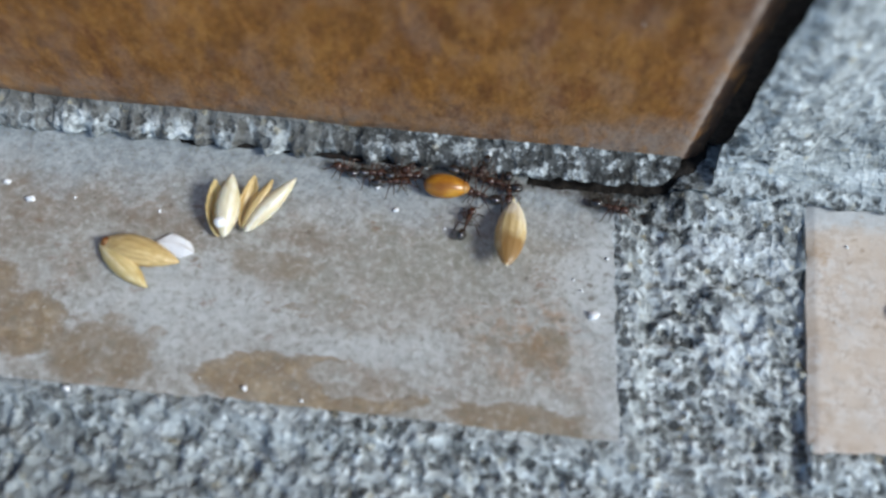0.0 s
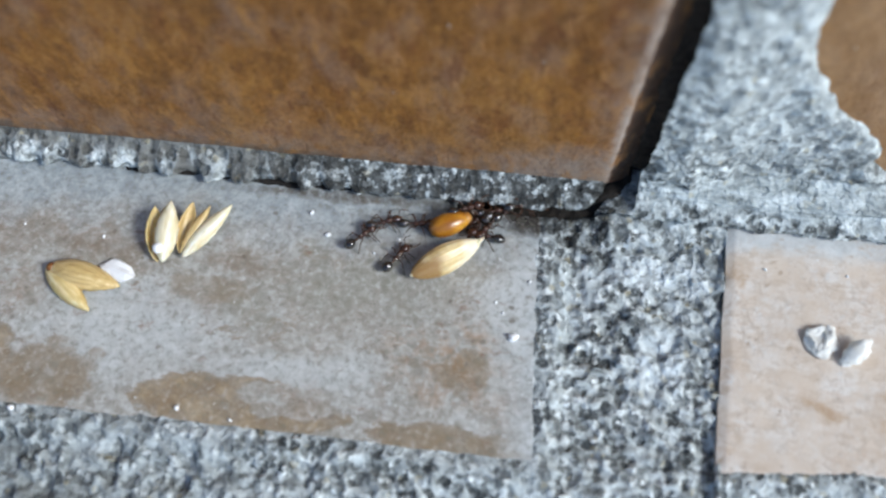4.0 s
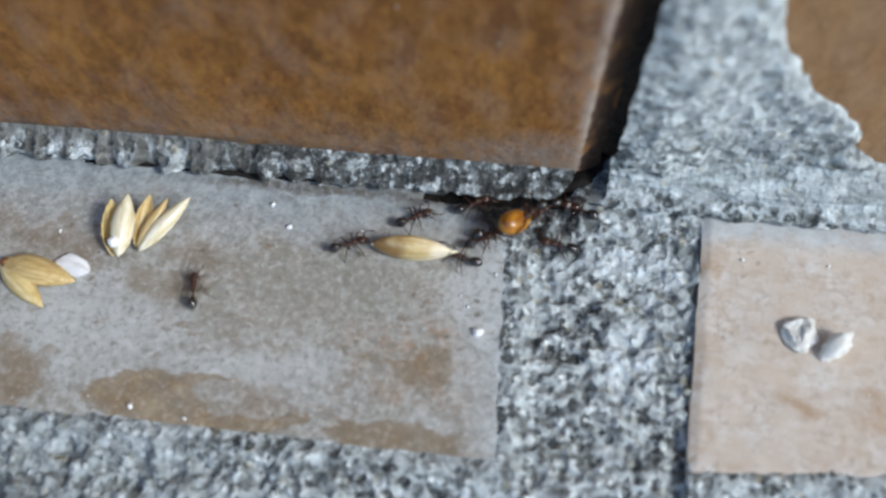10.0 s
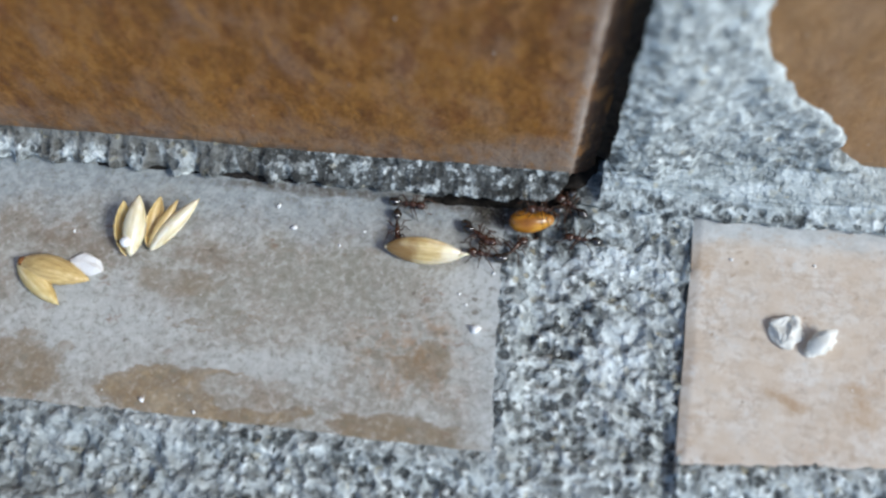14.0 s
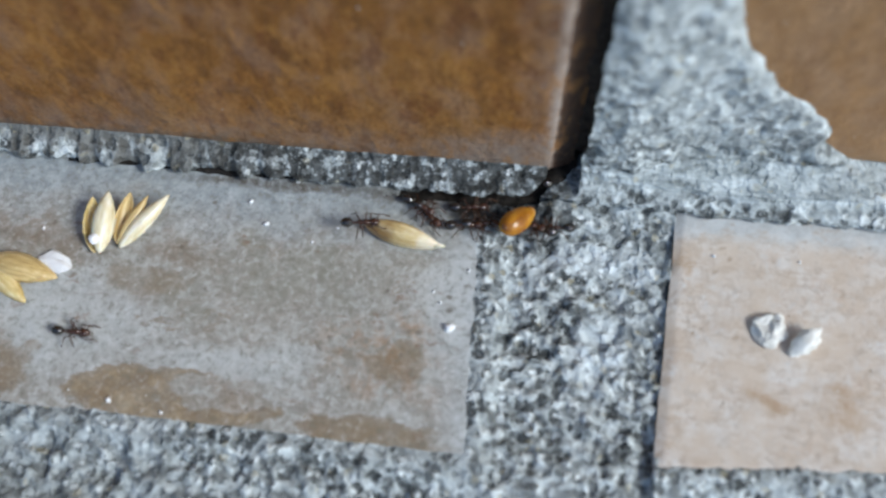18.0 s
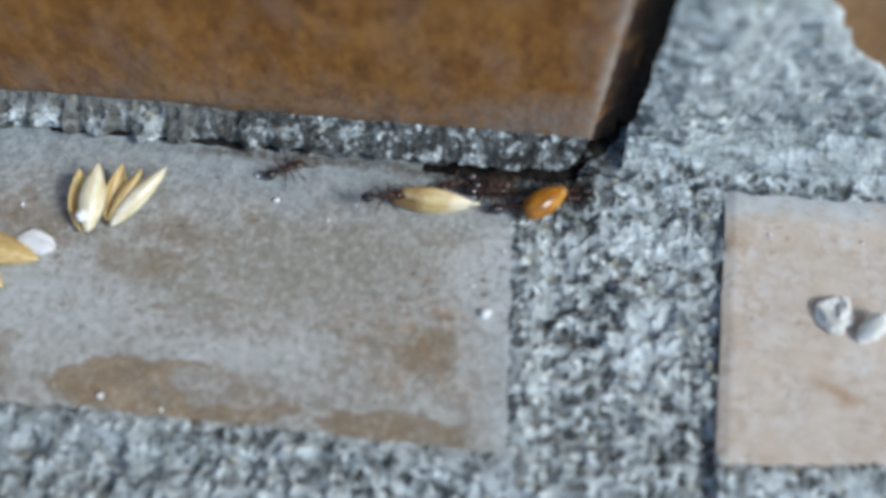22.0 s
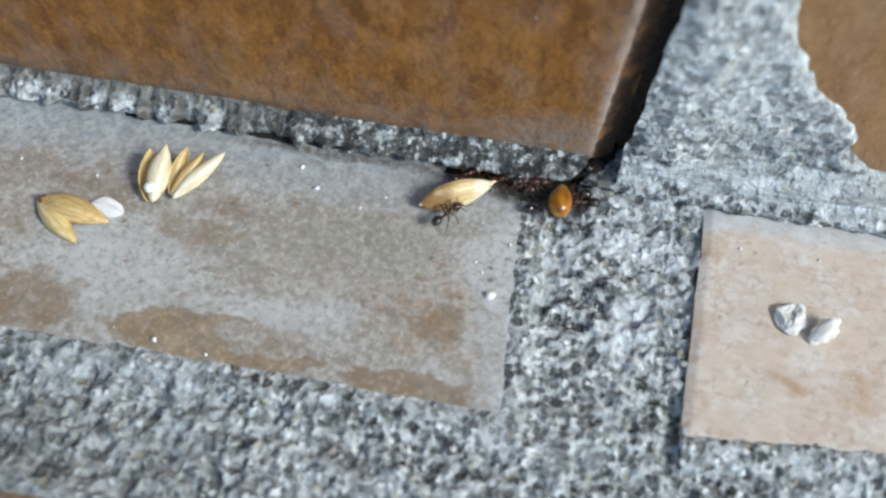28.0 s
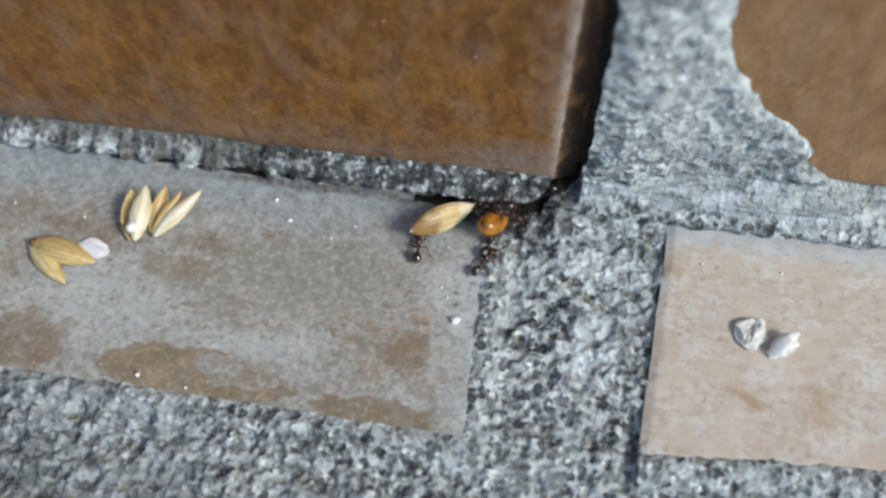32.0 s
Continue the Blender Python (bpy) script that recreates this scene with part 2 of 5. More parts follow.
def brick_material(name="brown_fired_brick", pale=0.0):
    k = Mat(name, 0.62, 0.2)
    plain_co = k.co
    tall = k.t.nodes.new("ShaderNodeMapping")
    tall.inputs["Scale"].default_value = (1.0, 1.0, 0.55)
    k.put(tall.inputs["Vector"], k.co)
    k.co = tall.outputs["Vector"]
    a = k.noise(0.8, 5, 0.6)
    base = k.ramp(a, (0.3, (0.175, 0.070, 0.015)), (0.5, (0.265, 0.116, 0.026)), (0.7, (0.315, 0.155, 0.046)))
    spots = k.noise(8, 4, 0.72)
    base = k.mix(k.ramp(spots, (0.50, 0), (0.66, 0.75)), base, (0.31, 0.135, 0.035))
    base = k.mix(k.ramp(k.noise(9, 4, 0.72), (0.50, 0), (0.66, 0.45)), base, (0.085, 0.036, 0.017))
    base = k.mix(k.ramp(k.noise(2.2, 4, 0.6), (0.50, 0), (0.66, 0.6)), base, (0.33, 0.155, 0.045))
    base = k.mix(k.ramp(k.noise(2.7, 4, 0.65), (0.54, 0), (0.70, 0.55)), base, (0.085, 0.038, 0.018))
    lilac = k.ramp(k.noise(3.2, 4), (0.48, 0), (0.66, 0.50))
    base = k.mix(lilac, base, (0.25, 0.165, 0.13))
    dust = k.ramp(k.cells(5.5, "Distance"), (0.03, 1), (0.07, 0))
    sparse = k.ramp(k.noise(4, 1), (0.53, 0), (0.58, 1))
    base = k.mix(k.math("MULTIPLY", dust, sparse), base, (0.62, 0.6, 0.58))
    blobs = k.noise(6.5, 4, 0.6, distort=0.2)
    clumps = k.noise(4.5, 3, 0.7, distort=0.2)
    base = k.mix(k.ramp(clumps, (0.55, 0.0), (0.64, 0.5)), base, (0.165, 0.058, 0.020))
    base = k.mix(k.ramp(clumps, (0.34, 0.6), (0.44, 0.0)), base, (0.40, 0.19, 0.048))
    k.co = plain_co
    # worn, cement-smeared arrises near the lower right corner
    p = k.xyz(k.warp(4, 0.3))
    low = k.math("SUBTRACT", 1.0, k.math("DIVIDE", k.math("SUBTRACT", p[2], 0.22), 0.6), clamp=True)
    q = k.xyz(k.warp(9, 0.06))
    along = k.math("SUBTRACT", q[0], k.math("MULTIPLY", q[2], 0.048))
    rim = k.math("MULTIPLY", k.math("DIVIDE", k.math("SUBTRACT", along, 1.11), 0.08, clamp=True), k.math("DIVIDE", k.math("SUBTRACT", 1.235, along), 0.02, clamp=True))
    edge = k.math("MULTIPLY", k.math("DIVIDE", k.math("SUBTRACT", p[0], 0.95), 0.25, clamp=True), k.math("DIVIDE", k.math("SUBTRACT", 1.235, along), 0.02, clamp=True))
    edge = k.math("MULTIPLY", edge, 0.6)
    wear = k.math("MULTIPLY", k.most(k.math("MULTIPLY", low, 0.8), edge), k.ramp(k.noise(6, 4, 0.65), (0.36, 0.2), (0.6, 1.0)))
    base = k.mix(k.math("MULTIPLY", wear, 0.68), base, (0.33, 0.265, 0.225))
    # dark grey-brown along the lower edge, stronger towards the left
    low_left = k.math("MULTIPLY", k.math("SUBTRACT", 1.0, k.math("DIVIDE", k.math("SUBTRACT", p[2], 0.20), 0.16), clamp=True), k.math("DIVIDE", k.math("SUBTRACT", -0.4, p[0]), 0.8, clamp=True))
    base = k.mix(k.math("MULTIPLY", low_left, k.ramp(k.noise(4, 4, 0.65), (0.36, 0.3), (0.58, 0.85))), base, (0.125, 0.108, 0.092))
    base = k.mix(k.math("MULTIPLY", rim, k.ramp(k.noise(5, 4, 0.7), (0.35, 0.2), (0.55, 0.85))), base, (0.46, 0.40, 0.36))
    dusty = k.math("MULTIPLY", k.patch(p, 0.95, 0.30, 0.65, 0.40, 0.8, (0, 2)), k.ramp(k.noise(5, 4, 0.65), (0.36, 0.25), (0.6, 0.75)))
    base = k.mix(dusty, base, (0.31, 0.255, 0.22))
    # shade of the narrow upright joint, painted into the brick's end face
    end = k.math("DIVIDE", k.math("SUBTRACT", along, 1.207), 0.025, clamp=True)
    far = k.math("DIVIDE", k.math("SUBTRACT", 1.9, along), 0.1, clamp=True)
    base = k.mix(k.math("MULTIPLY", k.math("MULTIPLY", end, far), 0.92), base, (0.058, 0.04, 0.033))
    base = k.mix(k.ramp(blobs, (0.36, 0.32), (0.46, 0.0)), base, (0.085, 0.034, 0.014))
    base = k.mix(k.ramp(blobs, (0.55, 0.0), (0.66, 0.6)), base, (0.37, 0.18, 0.06))
    grain = k.noise(22, 3, 0.8)
    base = k.mix(k.ramp(grain, (0.36, 0.35), (0.47, 0.0)), base, (0.06, 0.025, 0.012))
    base = k.mix(k.ramp(grain, (0.55, 0.0), (0.67, 0.35)), base, (0.40, 0.22, 0.085))
    if pale:
        base = k.mix(pale, base, k.ramp(blobs, (0.3, (0.36, 0.215, 0.11)), (0.7, (0.50, 0.335, 0.20))))
    return k.color(base).rough(k.ramp(spots, (0.3, 0.48), (0.7, 0.75))).bump(k.mix(0.4, k.noise(13, 5, 0.75), blobs), 0.8, 0.05).m


def tile_material(name, stains, grey=1.0, warm=(0.36, 0.29, 0.24), pink=0):
    """A fired floor tile under a thin cement haze, with bare patches."""
    k = Mat(name, 0.62, 0.4)
    co = k.warp(2.8, 0.75, 5)
    co2 = k.warp(9, 0.12, 3)
    p, q = k.xyz(co), k.xyz(co2)
    clay = k.ramp(k.noise(6, 5, 0.65), (0.32, (0.19, 0.122, 0.058)), (0.5, (0.32, 0.228, 0.125)), (0.66, (0.42, 0.335, 0.23)))
    haze = k.ramp(k.noise(1.1, 5, 0.6), (0.3, (0.33, 0.30, 0.265)), (0.5, (0.385, 0.375, 0.355)), (0.68, (0.45, 0.47, 0.48)))
    pinkish = k.ramp(k.noise(2.3, 4, co=co2), (0.48, 0), (0.66, 0.75))
    if pink:
        haze = k.ramp(k.noise(1.6, 5, 0.6), (0.3, (0.59, 0.525, 0.475)), (0.5, (0.655, 0.615, 0.58)), (0.7, (0.70, 0.69, 0.68)))
    haze = k.mix(pinkish, haze, warm)
    st = k.t.nodes.new("ShaderNodeMapping")
    st.inputs["Scale"].default_value = (0.5, 1.0, 1.0)
    k.put(st.inputs["Vector"], co2)
    streak = k.noise(9, 5, 0.75, co=st.outputs["Vector"])
    haze = k.mix(k.ramp(streak, (0.38, 0.55), (0.5, 0.0)), haze, (0.20, 0.18, 0.155) if not pink else (0.48, 0.36, 0.28))
    haze = k.mix(k.ramp(streak, (0.52, 0.0), (0.66, 0.55)), haze, (0.50, 0.52, 0.53) if not pink else (0.62, 0.54, 0.47))
    speckle = k.noise(15, 5, 0.8)
    haze = k.mix(k.ramp(speckle, (0.53, 0), (0.66, 0.7)), haze, (0.17, 0.155, 0.135) if not pink else (0.34, 0.24, 0.17))
    haze = k.mix(k.ramp(k.noise(17, 4, 0.75), (0.54, 0), (0.66, 0.75)), haze, (0.58, 0.59, 0.60))
    clouds = k.noise(3.2, 5, 0.66)
    haze = k.mix(k.ramp(clouds, (0.52, 0), (0.66, 0.5)), haze, (0.545, 0.555, 0.555) if not pink else (0.58, 0.55, 0.52))
    haze = k.mix(k.ramp(clouds, (0.32, 0.42), (0.47, 0)), haze, (0.265, 0.23, 0.19) if not pink else (0.46, 0.37, 0.29))
    dabs = k.noise(10, 4, 0.62, distort=0.4)
    haze = k.mix(k.ramp(dabs, (0.39, 0.55), (0.49, 0)), haze, (0.25, 0.24, 0.205) if not pink else (0.40, 0.325, 0.265))
    haze = k.mix(k.ramp(dabs, (0.53, 0), (0.66, 0.35)), haze, (0.55, 0.56, 0.565) if not pink else (0.60, 0.56, 0.53))
    speck = k.math("MULTIPLY", k.ramp(k.cells(6.5, "Distance"), (0.06, 0.8), (0.12, 0)), k.ramp(k.xyz(k.cells(6.5))[0], (0.6, 0), (0.64, 1)))
    haze = k.mix(speck, haze, (0.13, 0.115, 0.095) if not pink else (0.30, 0.24, 0.19))
    col = haze
    if stains:
        beige = k.most(k.patch(p, -0.6, -0.45, 1.25, 0.55, 0.7), k.patch(p, -3.9, -0.3, 0.8, 0.35, 0.7), k.patch(p, -1.9, -0.15, 0.7, 0.25, 0.7))
        col = k.mix(k.math("MULTIPLY", beige, 0.30), col, (0.34, 0.315, 0.275))
        soft = k.most(k.patch(p, -3.25, -0.02, 0.6, 0.16, 0.8), k.patch(p, -2.25, -0.5, 0.4, 0.12, 0.8), k.patch(p, -1.9, -0.05, 0.35, 0.1, 0.8), k.patch(p, -4.3, 0.0, 0.5, 0.3, 0.8))
        col = k.mix(k.math("MULTIPLY", soft, k.ramp(k.noise(6, 4, 0.7), (0.38, 0.25), (0.6, 0.8))), col, (0.215, 0.165, 0.12))
        pale = k.most(k.patch(p, -2.7, -0.75, 0.75, 0.45, 0.7), k.patch(p, 0.55, -0.3, 0.3, 0.5, 0.7), k.patch(p, -1.3, -1.0, 0.7, 0.2, 0.7))
        green = k.most(k.patch(p, -0.8, -0.1, 0.8, 0.32, 0.8), k.patch(p, -1.75, -0.45, 0.3, 0.2, 0.8))
        col = k.mix(k.math("MULTIPLY", green, k.ramp(k.noise(4, 5, 0.7), (0.40, 0.1), (0.6, 0.75))), col, (0.25, 0.245, 0.205))
        rust = k.patch(p, 0.08, -0.76, 0.52, 0.36, 0.8)
        col = k.mix(k.math("MULTIPLY", rust, k.ramp(k.noise(5, 5, 0.7), (0.45, 0.0), (0.60, 0.75))), col, (0.33, 0.215, 0.13))
        col = k.mix(k.math("MULTIPLY", pale, 0.75), col, k.ramp(k.noise(7, 4, 0.7), (0.35, (0.40, 0.415, 0.42)), (0.65, (0.55, 0.57, 0.575))))
        edge = k.xyz(k.warp(3.6, 0.22, 5))
        rag = k.math("MULTIPLY", k.math("SUBTRACT", k.noise(3.6, 7, 0.70, co=st.outputs["Vector"], distort=0.5), 0.5), 2.6)
        marks = 0.0
        for cx, cy, rx, ry, much in stains:
            worn = k.math("ADD", k.patch(edge, cx, cy, rx, ry, 0.75), rag)
            marks = k.math("MAXIMUM", marks, k.math("MULTIPLY", k.ramp(worn, (0.30, 0), (0.50, 0.55), (0.85, 1)), much))
        # the largest patch is worn pale again in its middle
        big = k.ramp(k.math("ADD", k.patch(edge, -1.72, -1.34, 0.92, 0.25, 0.6), rag), (0.36, 0), (0.50, 0.7), (0.85, 1))
        worn = k.ramp(k.math("ADD", k.patch(edge, -1.27, -1.245, 0.50, 0.14, 0.7), rag), (0.34, 0), (0.56, 1))
        marks = k.math("MAXIMUM", marks, k.math("MULTIPLY", big, k.math("SUBTRACT", 1.0, k.math("MULTIPLY", worn, 0.85))))
        marks = k.math("MULTIPLY", marks, k.ramp(k.noise(3.4, 5, 0.72), (0.36, 0.40), (0.56, 1.0)))
        rim = k.math("MULTIPLY", k.math("MULTIPLY", marks, k.math("SUBTRACT", 1.0, marks)), 2.6)
        col = k.mix(k.math("MULTIPLY", marks, 0.82), col, clay)
        col = k.mix(k.math("MULTIPLY", rim, 0.75, clamp=True), col, (0.165, 0.108, 0.05))
        # short reddish scratches where the haze is thin
        sc = k.t.nodes.new("ShaderNodeMapping")
        sc.inputs["Scale"].default_value = (0.4, 1.0, 1.0)
        k.put(sc.inputs["Vector"], co2)
        scratch = k.math("MULTIPLY", k.ramp(k.noise(13, 3, 0.6, co=sc.outputs["Vector"]), (0.58, 0), (0.68, 0.7)), k.ramp(k.noise(0.9, 3), (0.46, 0.0), (0.6, 1.0)))
        col = k.mix(scratch, col, (0.21, 0.13, 0.085))
    # blue-grey cement smeared along the foot of the wall and over the right edge
    wallside = k.math("DIVIDE", k.math("SUBTRACT", q[1], 0.44) if pink else k.math("SUBTRACT", p[1], 0.10), 0.16 if pink else 0.40, clamp=True)
    col = k.mix(k.math("MULTIPLY", wallside, 0.8 * grey), col, k.ramp(k.noise(8, 5, 0.7), (0.3, (0.40, 0.44, 0.465)), (0.7, (0.60, 0.64, 0.665))) if pink else k.ramp(k.noise(8, 5, 0.7), (0.3, (0.20, 0.235, 0.26)), (0.5, (0.31, 0.35, 0.378)), (0.7, (0.46, 0.505, 0.535))))
    side = k.math("DIVIDE", k.math("SUBTRACT", q[0], 0.42), 0.35, clamp=True)
    if pink:
        tan = k.ramp(k.noise(1.9, 6, 0.70), (0.44, 0), (0.60, 0.85))
        col = k.mix(k.math("MULTIPLY", tan, k.math("SUBTRACT", 1.0, wallside)), col, (0.575, 0.485, 0.405))
        col = k.mix(k.ramp(k.noise(6.5, 5, 0.7, co=st.outputs["Vector"]), (0.53, 0), (0.66, 0.55)), col, (0.46, 0.36, 0.275))
        spots = k.most(k.patch(p, 3.05, -0.92, 0.16, 0.10, 0.8), k.patch(p, 2.42, 0.30, 0.10, 0.16, 0.8), k.patch(p, 3.6, -0.85, 0.2, 0.12, 0.8))
        col = k.mix(k.math("MULTIPLY", spots, k.ramp(k.noise(5, 4, 0.7), (0.4, 0.2), (0.58, 0.8))), col, (0.40, 0.27, 0.165))
        col = k.mix(k.ramp(k.noise(7.5, 5, 0.7, co=st.outputs["Vector"]), (0.54, 0), (0.70, 0.35)), col, (0.72, 0.68, 0.645))
    if stains:
        col = k.mix(k.math("MULTIPLY", side, 0.7), col, k.ramp(k.noise(9, 4, 0.7), (0.35, (0.34, 0.37, 0.39)), (0.6, (0.56, 0.60, 0.63))))
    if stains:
        # soil film at the wall's foot, plus painted shade of the crack's hollow
        hole_shade = k.patch(q, 0.62, 0.61, 0.30, 0.15, 0.6)
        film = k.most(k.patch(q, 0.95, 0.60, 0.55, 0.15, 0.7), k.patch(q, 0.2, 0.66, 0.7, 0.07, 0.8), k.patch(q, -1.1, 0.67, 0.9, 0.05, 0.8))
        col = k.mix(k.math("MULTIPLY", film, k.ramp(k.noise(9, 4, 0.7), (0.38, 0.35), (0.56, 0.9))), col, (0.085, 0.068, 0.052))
        col = k.mix(k.math("MULTIPLY", hole_shade, k.ramp(k.noise(7, 4, 0.7), (0.34, 0.7), (0.5, 1.0))), col, (0.022, 0.017, 0.014))
        mottle = k.noise(17, 4, 0.75, co=co2)
        col = k.mix(k.ramp(mottle, (0.37, 0.55), (0.48, 0.0)), col, (0.185, 0.18, 0.145))
        col = k.mix(k.ramp(mottle, (0.54, 0.0), (0.66, 0.38)), col, (0.56, 0.56, 0.55))
    pock = k.math("MULTIPLY", k.ramp(k.cells(9.0, "Distance", co=co2), (0.13, 0.9), (0.30, 0)), k.ramp(k.xyz(k.cells(9.0, co=co2))[1], (0.74, 0), (0.80, 1)))
    col = k.mix(k.math("MULTIPLY", pock, k.ramp(k.noise(1.3, 3), (0.42, 0.15), (0.6, 0.9))), col, (0.15, 0.13, 0.105) if not pink else (0.36, 0.27, 0.20))
    fleck = k.math("MULTIPLY", k.ramp(k.cells(5.5, "Distance"), (0.035, 1), (0.06, 0)), k.ramp(k.noise(3, 1), (0.55, 0), (0.6, 1)))
    col = k.mix(fleck, col, (0.7, 0.71, 0.72))
    return k.color(col).rough(k.ramp(k.noise(3, 4), (0.3, 0.45), (0.7, 0.75))).bump(k.mix(0.5, k.noise(22, 5, 0.7), k.noise(3, 3)), 0.35, 0.02).m


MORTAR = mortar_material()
BRICK = brick_material()
BRICK_PALE = brick_material("tan_fired_brick", 0.52)
TILE = tile_material("hazed_clay_tile", [
    (-0.02, -1.46, 0.50, 0.15, 0.7), (0.45, -1.53, 0.28, 0.07, 0.45),
    (0.15, -0.84, 0.22, 0.17, 0.42), (-0.22, -0.82, 0.20, 0.04, 0.2), (-3.95, -1.08, 0.32, 0.24, 0.95), (-3.35, -1.22, 0.42, 0.32, 0.55), (-4.5, -1.0, 0.4, 0.45, 0.9), (-2.1, -0.33, 0.34, 0.13, 0.25)])

TILE_PINK = tile_material("pinkish_clay_tile", [], 0.9, (0.54, 0.43, 0.335), 1)


def seed_material(name, c0, c1, c2, rough=0.38, streak=9.0, spec=0.5, sub=0.15, ends=None):
    k = Mat(name, rough, spec)
    n = k.t.nodes.new("ShaderNodeMapping")
    n.inputs["Scale"].default_value = (0.8, streak, streak)
    k.put(n.inputs["Vector"], k.co)
    lines = k.noise(4, 3, co=n.outputs["Vector"])
    col = k.ramp(lines, (0.3, c0), (0.52, c1), (0.7, c2))
    col = k.mix(k.ramp(k.noise(14, 3), (0.6, 0), (0.75, 0.4)), col, c0)
    if ends:
        along = k.math("ADD", k.math("DIVIDE", k.xyz()[0], 0.6), k.math("ADD", 0.02, k.noise(5, 3)))
        col = k.mix(k.ramp(along, (0.22, 0.85), (0.52, 0.0)), col, ends[0])
        col = k.mix(k.ramp(along, (0.62, 0.0), (0.95, 0.7)), col, ends[1])
    k.b.inputs["Subsurface Weight"].default_value = sub
    k.b.inputs["Subsurface Radius"].default_value = (0.0006, 0.0004, 0.0002)
    return k.color(col).bump(lines, 0.3, 0.01).m


STRAW = seed_material("straw_hull", (0.47, 0.33, 0.12), (0.64, 0.50, 0.23), (0.78, 0.67, 0.42), streak=6.0)
STRAW_PALE = seed_material("pale_straw_hull", (0.58, 0.48, 0.28), (0.76, 0.69, 0.50), (0.87, 0.84, 0.75), streak=6.0)
STRAW_SEED = seed_material("seed_hull", (0.44, 0.29, 0.11), (0.68, 0.53, 0.27), (0.80, 0.70, 0.47), 0.33, 6.0, ends=((0.23, 0.115, 0.03), (0.86, 0.79, 0.66)))
STRAW_TAN = seed_material("tan_straw_hull", (0.42, 0.28, 0.11), (0.60, 0.445, 0.20), (0.73, 0.59, 0.34))
KERNEL = seed_material("orange_kernel", (0.17, 0.05, 0.005), (0.40, 0.165, 0.014), (0.62, 0.33, 0.040), 0.26, 2.0, 0.6, 0.3)
KERNEL_END = seed_material("pale_kernel_end", (0.26, 0.10, 0.02), (0.42, 0.20, 0.04), (0.60, 0.38, 0.14), 0.35, 1.5)
GERM = seed_material("dark_germ", (0.10, 0.032, 0.008), (0.17, 0.06, 0.012), (0.24, 0.10, 0.02), 0.45)


def plain(name, c, d, rough=0.7, scale=20, spec=0.4):
    k = Mat(name, rough, spec)
    n = k.noise(scale, 4, 0.65)
    return k.color(k.ramp(n, (0.35, c), (0.65, d))).bump(n, 0.4, 0.02).m


PLASTER = plain("grey_white_plaster", (0.56, 0.56, 0.54), (0.84, 0.84, 0.82), 0.85, 9)
CHALK = plain("white_chalk", (0.80, 0.81, 0.85), (0.90, 0.91, 0.93), 0.6, 15)
ANT_BODY = plain("dark_brown_chitin", (0.026, 0.011, 0.007), (0.065, 0.024, 0.012), 0.17, 30, 0.7)
ANT_GASTER = plain("blackish_chitin", (0.008, 0.006, 0.005), (0.02, 0.013, 0.010), 0.10, 30, 1.0)
ANT_LEG = plain("reddish_brown_chitin", (0.035, 0.015, 0.008), (0.07, 0.030, 0.015), 0.25, 40, 0.6)
JOINT_SHADE = plain("brown_joint_shade", (0.014, 0.010, 0.008), (0.05, 0.036, 0.028), 0.9, 18)
SOIL_AND_SHADE = plain("dark_soil_and_shade", (0.005, 0.004, 0.004), (0.022, 0.017, 0.013), 0.9, 25)


# ---- mesh helpers (all in centimetres) ----
def part(name, bm, material, parent=None, label="", smooth=True):
    """Link a bmesh, made in centimetres, as one mesh object under its thing."""
    for v in bm.verts:
        v.co *= CM
    me = bpy.data.meshes.new(name)
    bm.to_mesh(me)
    bm.free()
    return link(name, me, material, parent, label, smooth)


def link(name, me, material, parent=None, label="", smooth=True):
    if not me.materials:
        me.materials.append(material)
    if smooth:
        me.polygons.foreach_set("use_smooth", [True] * len(me.polygons))
    ob = new(name, me)
    if parent:
        ob.parent = parent
    if label:
        ob["label"] = label
    return ob


def thing(name, label, category, group="", kind=""):
    return tagged(new(name), label, category, group, kind)


def hash2(ix, iy, seed):
    h = np.sin(ix * 127.1 + iy * 311.7 + seed * 74.7) * 43758.5453
    return h - np.floor(h)


def vnoise(x, y, seed=0):
    """Smooth value noise on a lattice, -1 to 1."""
    ix, iy = np.floor(x), np.floor(y)
    fx, fy = x - ix, y - iy
    fx, fy = fx * fx * (3 - 2 * fx), fy * fy * (3 - 2 * fy)
    a, b = hash2(ix, iy, seed), hash2(ix + 1, iy, seed)
    c, d = hash2(ix, iy + 1, seed), hash2(ix + 1, iy + 1, seed)
    return 2 * ((a * (1 - fx) + b * fx) * (1 - fy) + (c * (1 - fx) + d * fx) * fy) - 1


def fbm(x, y, scale, seed=0, octaves=4, gain=0.55):
    out, amp, total = 0, 1.0, 0.0
    for o in range(octaves):
        out = out + amp * vnoise(x * scale, y * scale, seed + 13 * o)
        total += amp
        amp, scale = amp * gain, scale * 2.03
    return out / total


def step(a, b, x):
    t = np.clip((x - a) / (b - a), 0, 1)
    return t * t * (3 - 2 * t)


def grid_mesh(name, X, Y, Z):
    """A sheet from three equal arrays of coordinates in centimetres."""
    n, m = X.shape
    co = np.stack([X, Y, Z], -1).reshape(-1, 3) * CM
    i = np.arange(n * m).reshape(n, m)
    quads = np.stack([i[:-1, :-1], i[1:, :-1], i[1:, 1:], i[:-1, 1:]], -1).reshape(-1, 4)
    me = bpy.data.meshes.new(name)
    me.from_pydata(co.tolist(), [], quads.tolist())
    return me


